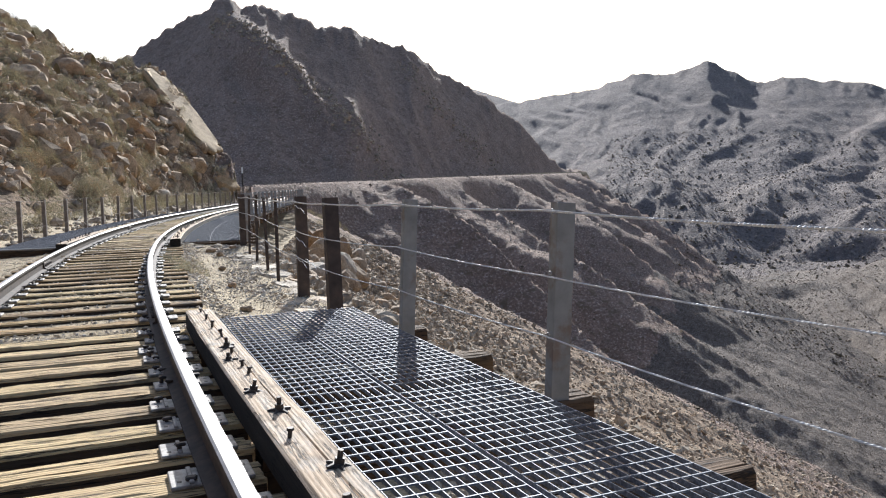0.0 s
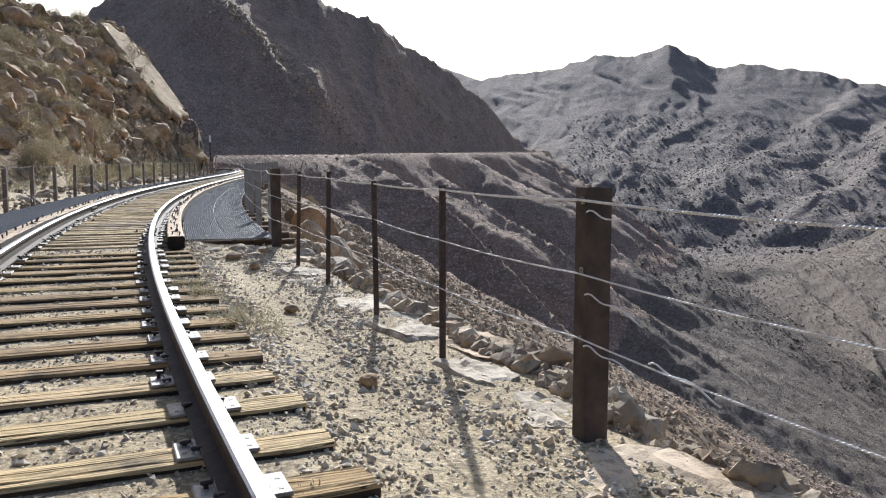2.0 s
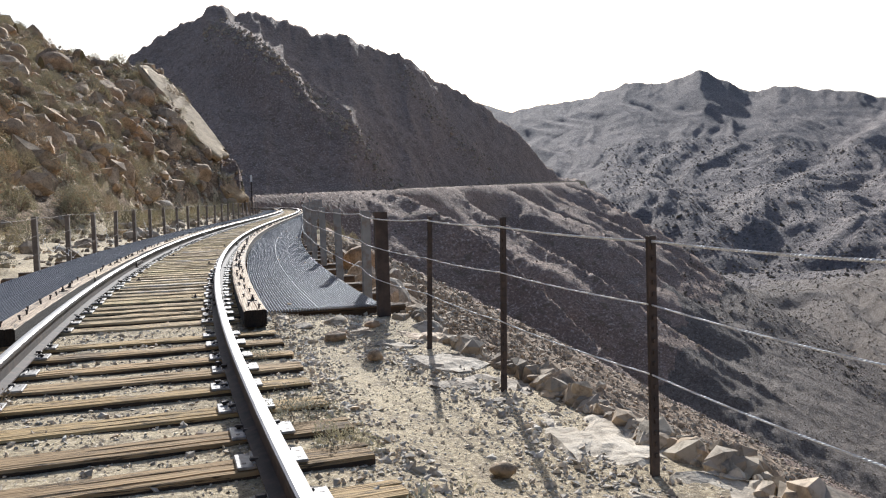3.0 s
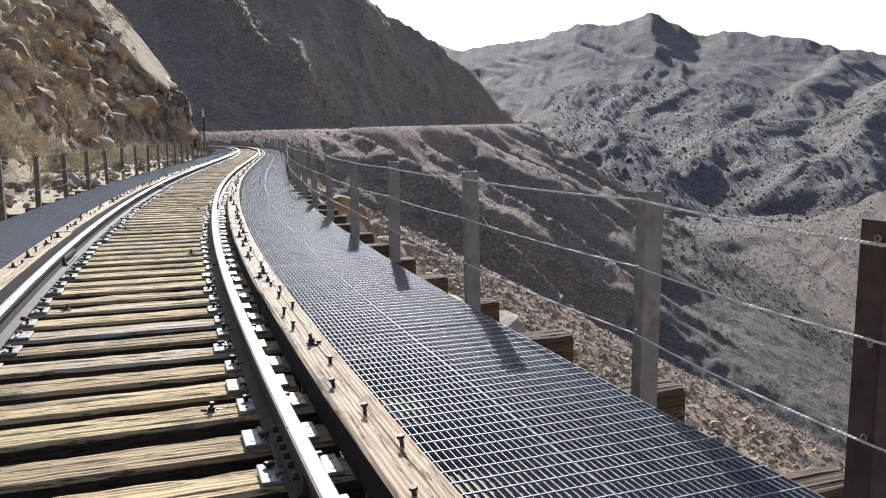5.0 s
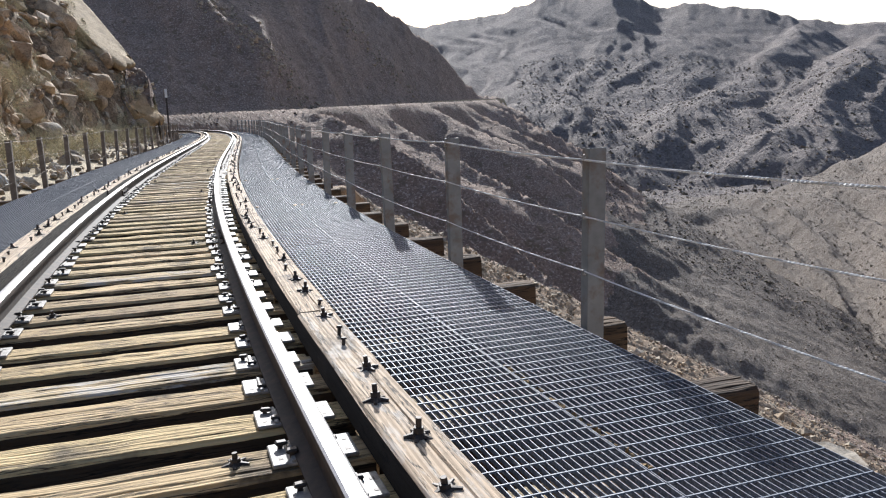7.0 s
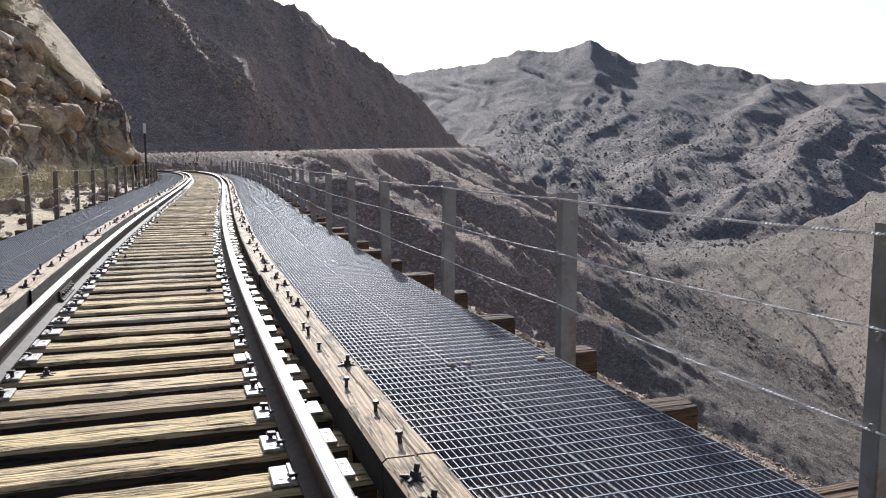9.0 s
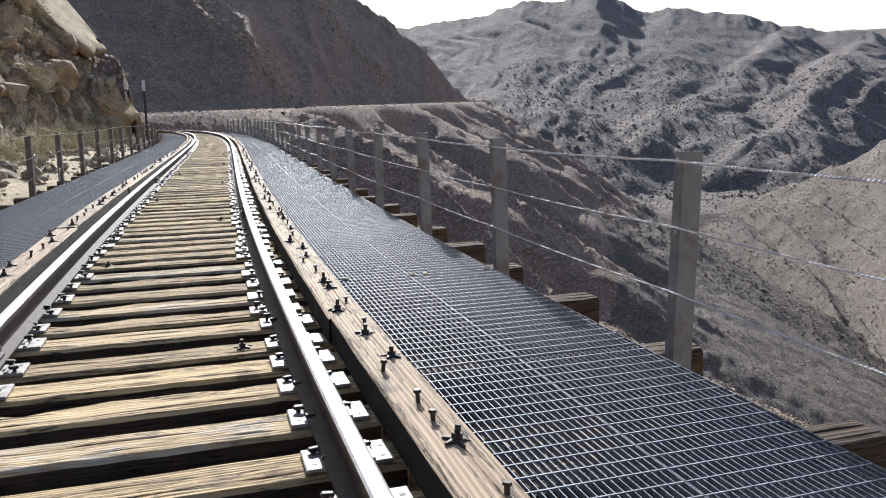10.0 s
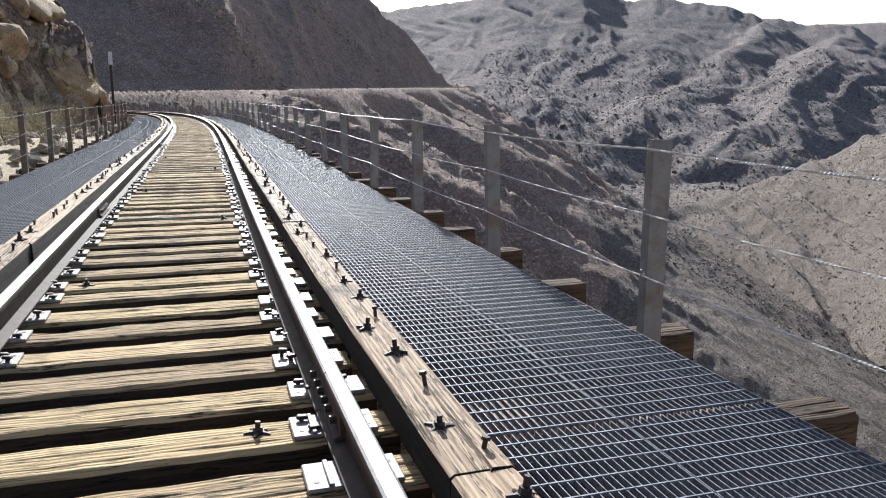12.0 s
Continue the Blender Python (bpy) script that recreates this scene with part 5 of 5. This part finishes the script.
    # the hillside's loose rock
    rnd = np.random.RandomState(231)
    n = 17000
    az, r = np.radians(rnd.uniform(-14, 11.3, n)), 24 + 112 * rnd.uniform(0, 1, n) ** 1.25
    x, y = HILL[0] + r * np.sin(az), HILL[1] + r * np.cos(az)
    s, d = off_track(x, y)
    ok = (d < -8) & (np.abs(d) > 5)
    x, y, s, d = x[ok], y[ok], s[ok], d[ok]
    size = np.clip(rnd.lognormal(-1.0, 0.6, len(x)), 0.15, 1.9)
    stones("hill_rock", np.stack([x, y, height(x, y, s, d)], 1), size, M_HILL_ROCK, "broken tan granite rocks all over the hillside", 232, 1, 0.35)


def boulder(name, place, size, seed, mat, label, group, squash=0.75, turn=0.0, tilt=(0, 0)):
    """A rounded, fissured boulder."""
    bm = bmesh.new()
    bmesh.ops.create_icosphere(bm, subdivisions=3, radius=1.0)
    off = Vector((seed * 1.7, seed * 0.9, seed * 2.3))
    for v in bm.verts:
        c = v.co.copy()
        k = 1 + 0.30 * noise.noise(c * 0.9 + off) + 0.14 * noise.noise(c * 2.3 + off)
        cut = noise.noise(c * 1.5 + off * 1.3)
        k -= 0.16 * math.exp(-(cut / 0.045) ** 2) + 0.03 * abs(noise.noise(c * 6 + off))
        v.co = c * k
        v.co.x *= size[0] / 2
        v.co.y *= size[1] / 2
        v.co.z *= size[2] / 2
    o = part(name, bm, mat, None, smooth=True)
    o.matrix_basis = Matrix.Translation(place) @ pose(0, 0, 0, tilt[0], tilt[1], turn)
    return tagged(o, label, "boulder" if "slab" not in name else "rock slab", group)


def outcrop(place, size, seed, turn, tilt, name="outcrop", mat=None):
    """A block of granite broken along flat joint faces."""
    rnd = random.Random(seed)
    bm = bmesh.new()
    bmesh.ops.create_icosphere(bm, subdivisions=3, radius=1.0)
    for k in range(9):
        n = Vector((rnd.gauss(0, 1), rnd.gauss(0, 1), rnd.gauss(0.3, 0.8))).normalized()
        cut = rnd.uniform(0.5, 0.85)
        for v in bm.verts:
            over = v.co.dot(n) - cut
            if over > 0:
                v.co -= n * over
    for v in bm.verts:
        v.co += v.co.normalized() * 0.05 * noise.noise(v.co * 3 + Vector((seed, 0, 0)))
        v.co = Vector((v.co.x * size[0] * 0.62, v.co.y * size[1] * 0.62, v.co.z * size[2] * 0.62))
    o = part(name, bm, mat or (M_HILL_ROCK if seed % 3 else M_BOULDER), None)
    o.matrix_basis = Matrix.Translation(place) @ pose(0, 0, 0, tilt, 0.6 * tilt, turn)
    return tagged(o, "angular granite outcrop with broken flat faces", "outcrop", "rock outcrops")


def slab(name, m, size, seed, label, group, mat, jagged=0.24):
    """A flat, cracked sheet of granite with broken edges; m's z axis is its face."""
    bm = bmesh.new()
    bmesh.ops.create_cube(bm, size=2.0)
    bmesh.ops.subdivide_edges(bm, edges=bm.edges[:], cuts=9, use_grid_fill=True)
    off = Vector((seed * 1.3, seed * 0.7, seed * 2.1))
    for v in bm.verts:
        c = v.co.copy()
        rim = 1 - 0.22 * max(abs(c.x), abs(c.y)) ** 6 * abs(c.x * c.y) - 0.1 * abs(c.z) ** 4 * max(abs(c.x), abs(c.y)) ** 8
        jag = 1 + jagged * noise.noise(Vector((c.x, c.y, 0)) * 1.5 + off) + jagged * 0.4 * noise.noise(Vector((c.x, c.y, 0)) * 4 + off)
        step_up = 0.5 * jagged * math.copysign(1, noise.noise(Vector((c.x * 1.4, c.y * 0.9, 3)) + off)) * (c.z > 0)
        v.co = Vector((c.x * rim * jag * size[0] / 2, c.y * rim * jag * size[1] / 2, (c.z + (step_up + 0.22 * noise.noise(c * 1.1 + off) + 0.1 * noise.noise(c * 4 + off))) * size[2] / 2))
    o = part(name, bm, mat, None, smooth=mat is M_NOSE)
    o.matrix_basis = m
    return tagged(o, label, "rock slab", group)


def boulders():
    rnd = random.Random(77)
    # on the hill
    for k in range(52):
        az, r = math.radians(rnd.uniform(-5, 10.6)), rnd.uniform(34, 112)
        x, y = HILL[0] + r * math.sin(az), HILL[1] + r * math.cos(az)
        s, d = (float(q[0]) for q in off_track(np.array([x]), np.array([y])))
        if d > -9 + (2.5 if s > 70 else 0) or abs(x - (14.2 - (y - 81.8) * 0.33)) < 4.5 and y > 76:
            continue
        w = rnd.uniform(0.7, 1.7) * (0.8 + r / 160)
        boulder("boulder", (x, y, height_at(x, y) + 0.12 * w), (w, w * rnd.uniform(0.7, 1.1), w * rnd.uniform(0.6, 1.0)), k + 3, M_BOULDER, "large rounded tan granite boulder on the hillside", "hillside boulders", turn=rnd.uniform(0, 360), tilt=(rnd.uniform(-20, 20), rnd.uniform(-20, 20)))
    # broken outcrops with flat faces between them
    for k in range(95):
        az, r = math.radians(rnd.uniform(-5.5, 10.2)), rnd.uniform(30, 108)
        x, y = HILL[0] + r * math.sin(az), HILL[1] + r * math.cos(az)
        s, d = (float(q[0]) for q in off_track(np.array([x]), np.array([y])))
        if d > -8.5 or abs(x - (14.2 - (y - 81.8) * 0.33)) < 5.0 and y > 76:
            continue
        w = rnd.uniform(0.7, 2.2) * (0.8 + r / 150)
        outcrop((x, y, height_at(x, y) + 0.1 * w), (w, w * rnd.uniform(0.6, 1.0), w * rnd.uniform(0.55, 0.95)), 1100 + k, rnd.uniform(0, 360), rnd.uniform(-24, 24))
    for k in range(30):
        x, y = rnd.uniform(8.5, 14.8), rnd.uniform(72, 81.5)
        w = rnd.uniform(0.7, 1.7)
        if off_track(np.array([x]), np.array([y]))[1][0] < -6.5:
            outcrop((x, y, height_at(x, y) + 0.12 * w), (w, w * rnd.uniform(0.6, 1.0), w * rnd.uniform(0.6, 1.0)), 1300 + k, rnd.uniform(0, 360), rnd.uniform(-24, 24))
    # the steep pale slabs at the hill's nose
    for k, (low, high, wide, thick, shift) in enumerate((((14.2, 81.8, 4.1), (10.0, 94.6, 13.6), 4.2, 0.6, 0.0), ((13.8, 81.4, 2.4), (10.6, 89.0, 8.6), 3.4, 0.8, 0.7), ((15.2, 80.8, 0.4), (13.4, 83.6, 3.4), 3.4, 0.9, 0.2), ((11.4, 83.0, 3.4), (8.6, 90.5, 9.4), 2.2, 0.9, 1.2), ((9.4, 80.0, 2.4), (6.8, 86.0, 6.6), 2.4, 1.0, 0.6), ((5.0, 74.0, 2.6), (2.6, 79.5, 5.8), 2.2, 0.9, 0.5))):
        low, high = Vector(low), Vector(high)
        up = (high - low).normalized()
        inward = Vector((-0.83, -0.4, 0.3))
        inward = (inward - up * inward.dot(up)).normalized()
        face = inward.cross(up).normalized()
        m = Matrix((inward, up, face)).transposed().to_4x4()
        m.translation = (low + high) / 2 + inward * (wide / 2 + shift) - face * (thick / 2)
        slab("rock_slab", m, (wide, (high - low).length * 1.06, thick), 300 + k, "smooth pale tan granite slab on the hill's nose", "nose slabs", M_NOSE, 0.12)
    # outcrop right of the bridge
    for k in range(46):
        s, d = rnd.uniform(8, 60), rnd.uniform(3.2, 9.5)
        p = on_track(s, d)
        w = rnd.uniform(0.25, 0.45) * (2.3 if s > 24 else 1.0)
        boulder("boulder", (p.x, p.y, height_at(p.x, p.y) + 0.1 * w), (w, w * rnd.uniform(0.7, 1.3), w * rnd.uniform(0.55, 0.9)), 400 + k, M_BOULDER, "rough tan granite boulder on the bank", "bank boulders", turn=rnd.uniform(0, 360), tilt=(rnd.uniform(-25, 25), rnd.uniform(-25, 25)))
    for k in range(34):
        s, d = rnd.uniform(19.5, 37), rnd.uniform(3.3, 5.6)
        p, w = on_track(s, d), rnd.uniform(0.6, 1.5)
        outcrop((p.x, p.y, height_at(p.x, p.y) + 0.22 * w), (w, w * rnd.uniform(0.6, 1.0), w * rnd.uniform(0.6, 1.0)), 1500 + k, rnd.uniform(0, 360), rnd.uniform(-25, 25), mat=M_BOULDER if k % 3 else M_SLAB)
    for k in range(20):
        s, d = rnd.uniform(40, 63), rnd.uniform(3.9, 7.5)
        p, w = on_track(s, d), rnd.uniform(1.0, 1.9)
        outcrop((p.x, p.y, height_at(p.x, p.y) + 0.34 * w), (w, w * rnd.uniform(0.7, 1.1), w * rnd.uniform(0.8, 1.1)), 1600 + k, rnd.uniform(0, 360), rnd.uniform(-20, 20), mat=M_BOULDER if k % 4 else M_SLAB)
    for k, (at, w) in enumerate((((13.4, 81.4, 2.0), 2.6), ((12.2, 80.2, 2.2), 2.6), ((14.6, 81.5, 0.7), 1.9), ((13.2, 79.6, 0.8), 1.8))):
        boulder("boulder", at, (w, w * 0.9, w * 0.85), 480 + k, M_BOULDER, "rough brown granite boulder under the nose slab", "hillside boulders", turn=60 * k, tilt=(12, -20))
    # one pale block behind the left fence
    p = on_track(65.2, -8.1)
    boulder("boulder", (p.x, p.y, height_at(p.x, p.y) + 0.35), (1.7, 1.2, 1.0), 501, M_SLAB, "pale flat-faced granite block beside the fence", "hillside boulders", turn=30, tilt=(8, -18))
    # flat pale ledges along the trackbed's edge
    for k, (s, d, a, b, rz) in enumerate(((12.2, 2.58, 0.55, 0.95, 8), (14.7, 2.42, 0.6, 0.7, 20), (13.45, 2.58, 0.55, 0.9, -10), (15.6, 2.45, 0.5, 0.6, 30), (10.75, 2.5, 0.35, 0.6, 5), (9.85, 2.48, 0.4, 0.55, -6), (8.6, 2.45, 0.7, 1.15, 4), (7.75, 2.35, 1.0, 1.1, 12), (16.6, 2.3, 0.35, 0.4, 50), (17.2, 1.95, 0.3, 0.24, 25), (16.95, 2.6, 0.35, 0.5, 10), (11.4, 2.85, 0.5, 0.8, 0))):
        p = on_track(s, d)
        z = float(height(np.array([p.x]), np.array([p.y]))[0])
        m = Matrix.Translation((p.x, p.y, max(z, -0.2) - 0.09)) @ pose(0, 0, 0, rnd.uniform(-1.5, 1.5), rnd.uniform(0, 3), math.degrees(heading(s)) + rz)
        slab("rock_slab", m, (a * 1.2, b * 1.2, 0.2), 600 + k, "flat pale granite ledge at the trackbed's edge", "edge ledges", M_SLAB)
    for k, (s, d, w) in enumerate(((16.9, 1.75, 0.2), (15.9, 1.9, 0.15), (10.6, 1.75, 0.14), (13.0, 1.8, 0.13), (8.35, 1.65, 0.13), (17.35, 2.2, 0.2))):
        p = on_track(s, d)
        boulder("stone", (p.x, p.y, -0.12 + 0.15 * w), (w, w * 0.8, w * 0.6), 700 + k, M_BOULDER, "loose angular stone on the gravel path", "path stones", turn=40 * k)
    for k, (s, d, w) in enumerate(((17.35, 1.5, 0.3), (17.62, 1.85, 0.42), (17.5, 2.25, 0.36), (17.1, 2.05, 0.3), (16.8, 1.5, 0.2), (17.72, 2.6, 0.4), (17.2, 2.7, 0.5), (16.6, 2.75, 0.45), (17.68, 1.35, 0.24), (16.35, 2.2, 0.2), (17.0, 1.75, 0.16), (7.35, 1.55, 0.2), (7.3, 2.05, 0.3), (7.6, 2.7, 0.5))):
        p = on_track(s, d)
        o = outcrop((p.x, p.y, max(height_at(p.x, p.y), -0.25) - 0.02 * w), (w * 0.7, w * 0.52, w * 0.3), 740 + k, 47 * k, 7 * (-1) ** k, "stone", M_SLAB if k % 2 == 0 else M_STONE)
        tagged(o, "pale broken stone at the walkway's end", "stone", "path stones")
    # white saddle clips at the panel joints, shaped as small stones; last two elsewhere
    for k, (s, d) in enumerate(((38.39, 1.78), (38.39, 1.88), (38.4, 2.36), (38.42, 1.28), (33.56, 1.76), (33.57, 1.86), (33.6, 1.26), (33.53, 2.31), (18.4, 1.5), (24.0, 2.2))):
        p = on_track(s, d)
        boulder("pebble", (p.x, p.y, 0.054), (0.055, 0.04, 0.022), 800 + k, M_SLAB, "small white clip lying on the grating", "white pebbles", turn=50 * k)


# ---- plants ----
def bush_meshes(seed, leaves, wide, tall, leaf, twigs):
    """Leaf and twig meshes of a rounded desert shrub."""
    rnd = np.random.RandomState(seed)
    verts, faces = [], []
    for k in range(leaves):
        a, u = rnd.uniform(0, 2 * np.pi), rnd.uniform(-0.1, 1)
        rad = rnd.uniform(0.78, 1.03) * (1 + 0.22 * math.sin(3 * a + seed) + 0.15 * math.sin(5 * a + 2 * seed))
        c = Vector((math.cos(a) * math.sqrt(max(0, 1 - u * u)) * rad * wide / 2, math.sin(a) * math.sqrt(max(0, 1 - u * u)) * rad * wide / 2, (0.12 + max(u, 0) * 0.88) * tall * rad))
        out = (c + Vector(rnd.normal(0, 0.3, 3)) * wide * 0.5).normalized()
        q = out.to_track_quat("Z", "Y").to_matrix() @ Euler((rnd.uniform(-0.7, 0.7), rnd.uniform(-0.7, 0.7), rnd.uniform(0, 6.28))).to_matrix()
        l = leaf * rnd.uniform(0.6, 1.4)
        o = len(verts)
        verts += [c + q @ Vector(p) * l for p in ((-0.1, 0, -0.5), (0.24, 0.04, -0.05), (0.02, -0.05, 0.6), (-0.24, 0.02, 0.02))]
        faces.append(tuple(range(o, o + 4)))
    tv, tf = [], []
    for k in range(twigs):
        a, u = rnd.uniform(0, 2 * np.pi), rnd.uniform(0.1, 0.95)
        e = Vector((math.cos(a) * math.sqrt(1 - u * u) * wide * 0.52, math.sin(a) * math.sqrt(1 - u * u) * wide * 0.52, u * tall * 1.02))
        m = e * 0.55 + Vector((0, 0, tall * 0.1))
        w = wide * 0.008
        for p, q, w0, w1 in ((Vector((0, 0, -0.05)), m, w * 1.5, w), (m, e, w, w * 0.4)):
            o = len(tv)
            side = (q - p).cross(Vector((0.3, 0.2, 1))).normalized()
            up = side.cross(q - p).normalized()
            for c, ww in ((p, w0), (q, w1)):
                tv += [c + side * ww, c - side * ww * 0.5 + up * ww * 0.8, c - side * ww * 0.5 - up * ww * 0.8]
            tf += [(o + j, o + (j + 1) % 3, o + 3 + (j + 1) % 3, o + 3 + j) for j in range(3)]
    return (verts, faces), (tv, tf)


def plants():
    rnd = random.Random(99)
    kinds = []
    for k in range(5):
        (v, f), (tv, tf) = bush_meshes(900 + k, 2300, 1.0, 0.72, 0.032, 14)
        a = mesh_ob("desert_bush", v, f, M_SCRUB if k < 3 else M_DRY)
        tagged(mesh_ob("branch", tv, tf, M_TWIG, a), kind="stuff")
        kinds.append(a)
    n = 0
    while n < 260:
        az, r = math.radians(rnd.uniform(-6.5, 11.0)), 26 + 104 * rnd.random() ** 1.2
        x, y = HILL[0] + r * math.sin(az), HILL[1] + r * math.cos(az)
        s, d = (float(q[0]) for q in off_track(np.array([x]), np.array([y])))
        if d > -6.5:
            continue
        w = rnd.uniform(0.7, 1.7) * (1.15 if s > 60 else 1.0)
        src = kinds[rnd.choice((0, 1, 2, 0, 1, 2, 3, 4))]
        o = copy_thing(src, Matrix.Translation((x, y, height_at(x, y) - 0.03)) @ Matrix.Rotation(rnd.uniform(0, 6.28), 4, "Z") @ Matrix.Diagonal((w, w, w * rnd.uniform(0.8, 1.15), 1)))
        o.scale = (w, w, w * rnd.uniform(0.8, 1.15))
        tagged(o, "rounded dry straw-coloured desert shrub" if src in kinds[3:] else "rounded grey-green desert shrub on the hillside", "bush", "hillside shrubs")
        n += 1
    for k, (s, d, w) in enumerate(((28, -4.2, 0.9), (33, -5.5, 1.1), (41, -4.6, 0.8), (49, -5.2, 1.2), (56, -4.4, 1.0), (63, -5.8, 1.3), (70, -4.8, 1.2), (75, -4.6, 1.5), (79, -5.0, 1.7), (82, -4.4, 1.1), (77.5, -6.0, 1.6), (21, -5.0, 1.0), (90, 5.0, 1.2), (94, 4.0, 1.0), (97, -3.8, 0.9), (72, 4.0, 1.0), (74, -5.6, 1.5), (76.2, -5.2, 1.3), (71.5, -6.4, 1.6), (68, -6.6, 1.4), (80.5, -5.6, 1.5), (66.5, -5.4, 1.1), (60, -6.4, 1.3), (53, -6.2, 1.1), (45, -6.0, 1.2), (37, -6.3, 1.0), (30, -6.0, 1.0), (99, -6, 1.6), (102, -5, 1.3), (100, 5, 1.5), (103, 4, 1.2), (106, 5, 1.8), (104, 8, 1.9), (99, 9, 1.7), (108, 3.6, 1.4), (95, 7, 1.5), (110, 7, 1.9), (96.5, 5.5, 1.3), (105, -4.5, 1.2))):
        p = on_track(s, d)
        o = copy_thing(kinds[k % 3], Matrix.Translation((p.x, p.y, height_at(p.x, p.y) - 0.04)) @ Matrix.Rotation(k * 1.3, 4, "Z"))
        o.scale = (w, w, w * 0.95)
        tagged(o, "rounded grey-green desert shrub beside the fence", "bush", "trackside shrubs")
    # the many smaller shrubs between them
    (lv, lf), _ = bush_meshes(940, 300, 1.0, 0.75, 0.075, 1)
    lv, lf = np.array([tuple(q) for q in lv]), np.array(lf)
    pick = np.random.RandomState(941)
    az, r = np.radians(pick.uniform(-7, 11.2, 900)), 24 + 108 * pick.uniform(0, 1, 900) ** 1.2
    x, y = HILL[0] + r * np.sin(az), HILL[1] + r * np.cos(az)
    s, d = off_track(x, y)
    ok = d < -5.5
    x, y, s, d = x[ok], y[ok], s[ok], d[ok]
    size = pick.uniform(0.35, 0.95, len(x))
    verts = lv[None] * size[:, None, None] + np.stack([x, y, height(x, y, s, d) - 0.02], 1)[:, None]
    faces = lf[None] + (np.arange(len(x)) * len(lv))[:, None, None]
    tagged(mesh_ob("hillside_scrub", verts.reshape(-1, 3), faces.reshape(-1, lf.shape[1]), M_SCRUB), "small dry shrubs dotted all over the hillside", "scrub", kind="stuff")
    for o in kinds:
        for c in o.children:
            bpy.data.objects.remove(c)
        bpy.data.objects.remove(o)
    # low dry weeds between rail and path
    for k, (s, d, w, t) in enumerate(((14.1, 1.02, 0.55, 0.3), (13.5, 1.12, 0.45, 0.25), (12.1, 1.32, 0.6, 0.34), (12.4, 1.2, 0.4, 0.25), (14.9, -0.74, 0.5, 0.28), (9.0, 0.98, 0.3, 0.15), (15.9, 1.0, 0.35, 0.2))):
        (v, f), (tv, tf) = bush_meshes(950 + k, 1900, w * 0.8, t * 0.75, 0.014, 12)
        o = mesh_ob("dry_weed", v, f, M_DRY if k == 4 else M_WEED)
        tagged(mesh_ob("branch", tv, tf, M_TWIG, o), kind="stuff")
        o.matrix_basis = frame_at(s, d, -0.13)
        tagged(o, "low dry twiggy weed growing in the gravel", "weed", "trackside weeds")
    # barrel cacti on the hill
    for k, (az, r, h) in enumerate(((2.2, 62, 1.1), (4.0, 74, 1.3), (0.2, 55, 0.9), (-1.5, 68, 1.2), (5.2, 82, 1.2), (1.2, 84, 1.3), (3.2, 90, 1.4), (-2.8, 88, 1.2))):
        x, y = HILL[0] + r * math.sin(radians(az)), HILL[1] + r * math.cos(radians(az))
        verts, faces, rings, ribs = [], [], 9, 26
        for i in range(rings):
            q = i / (rings - 1)
            rad = h * 0.2 * (math.sin(math.pi * (0.18 + 0.80 * q)) ** 0.6)
            for j in range(ribs):
                a = 2 * math.pi * j / ribs
                rr = rad * (1.0 if j % 2 else 0.8)
                verts.append((rr * math.cos(a), rr * math.sin(a), h * q))
        for i in range(rings - 1):
            for j in range(ribs):
                faces.append((i * ribs + j, i * ribs + (j + 1) % ribs, (i + 1) * ribs + (j + 1) % ribs, (i + 1) * ribs + j))
        faces.append(tuple(range((rings - 1) * ribs, rings * ribs)))
        o = mesh_ob("barrel_cactus", verts, faces, M_CACTUS)
        o.matrix_basis = Matrix.Translation((x, y, height_at(x, y) - 0.05)) @ pose(0, 0, 0, 6, 4 * (-1) ** k, 0)
        tagged(o, "ribbed golden-green barrel cactus on the hillside", "cactus", "barrel cacti")


# ---- far railway bench and marker ----
def bench():
    az = np.arange(21.4, 36.6, 0.2)
    r, z = np.interp(az, BENCH[0], BENCH[1]), np.interp(az, BENCH[0], BENCH[2])
    x, y = MID[0] + r * np.sin(np.radians(az)), MID[1] + r * np.cos(np.radians(az))
    ux, uy = np.sin(np.radians(az)), np.cos(np.radians(az))
    rows = []
    for off, dz in ((-2.2, -0.8), (-2.1, 0.7), (-1.4, 1.3), (1.6, 1.4), (2.4, 2.0)):
        rows.append(np.stack([x + ux * off, y + uy * off, z - 2.0 + (dz + 1.0) * step(21.0, 26.0, az)], 1))
    v = np.stack(rows, 1)
    sheet("railway_bench", v[:, :, 0], v[:, :, 1], v[:, :, 2], M_GRAVEL, "pale cut railway bench across the far mountainside")


def marker():
    bm = bmesh.new()
    bm_box(bm, -0.06, 0.06, -0.04, 0.04, -0.4, 2.75, 0.005)
    o = part("marker_post", bm, M_RUST, None)
    o.matrix_basis = frame_at(81.7, -3.28, 0)
    tagged(o, "thin dark trackside marker post with a white top", "marker post")
    bm = bmesh.new()
    bm_box(bm, -0.085, 0.085, -0.045, 0.045, 2.752, 3.35, 0.006)
    part("plate", bm, M_WHITE, o, "white painted top plate")


bench()
rails()
stringers()
ties()
guards()
gratings()
posts()
cables()
marker()
all_stones()
boulders()
plants()
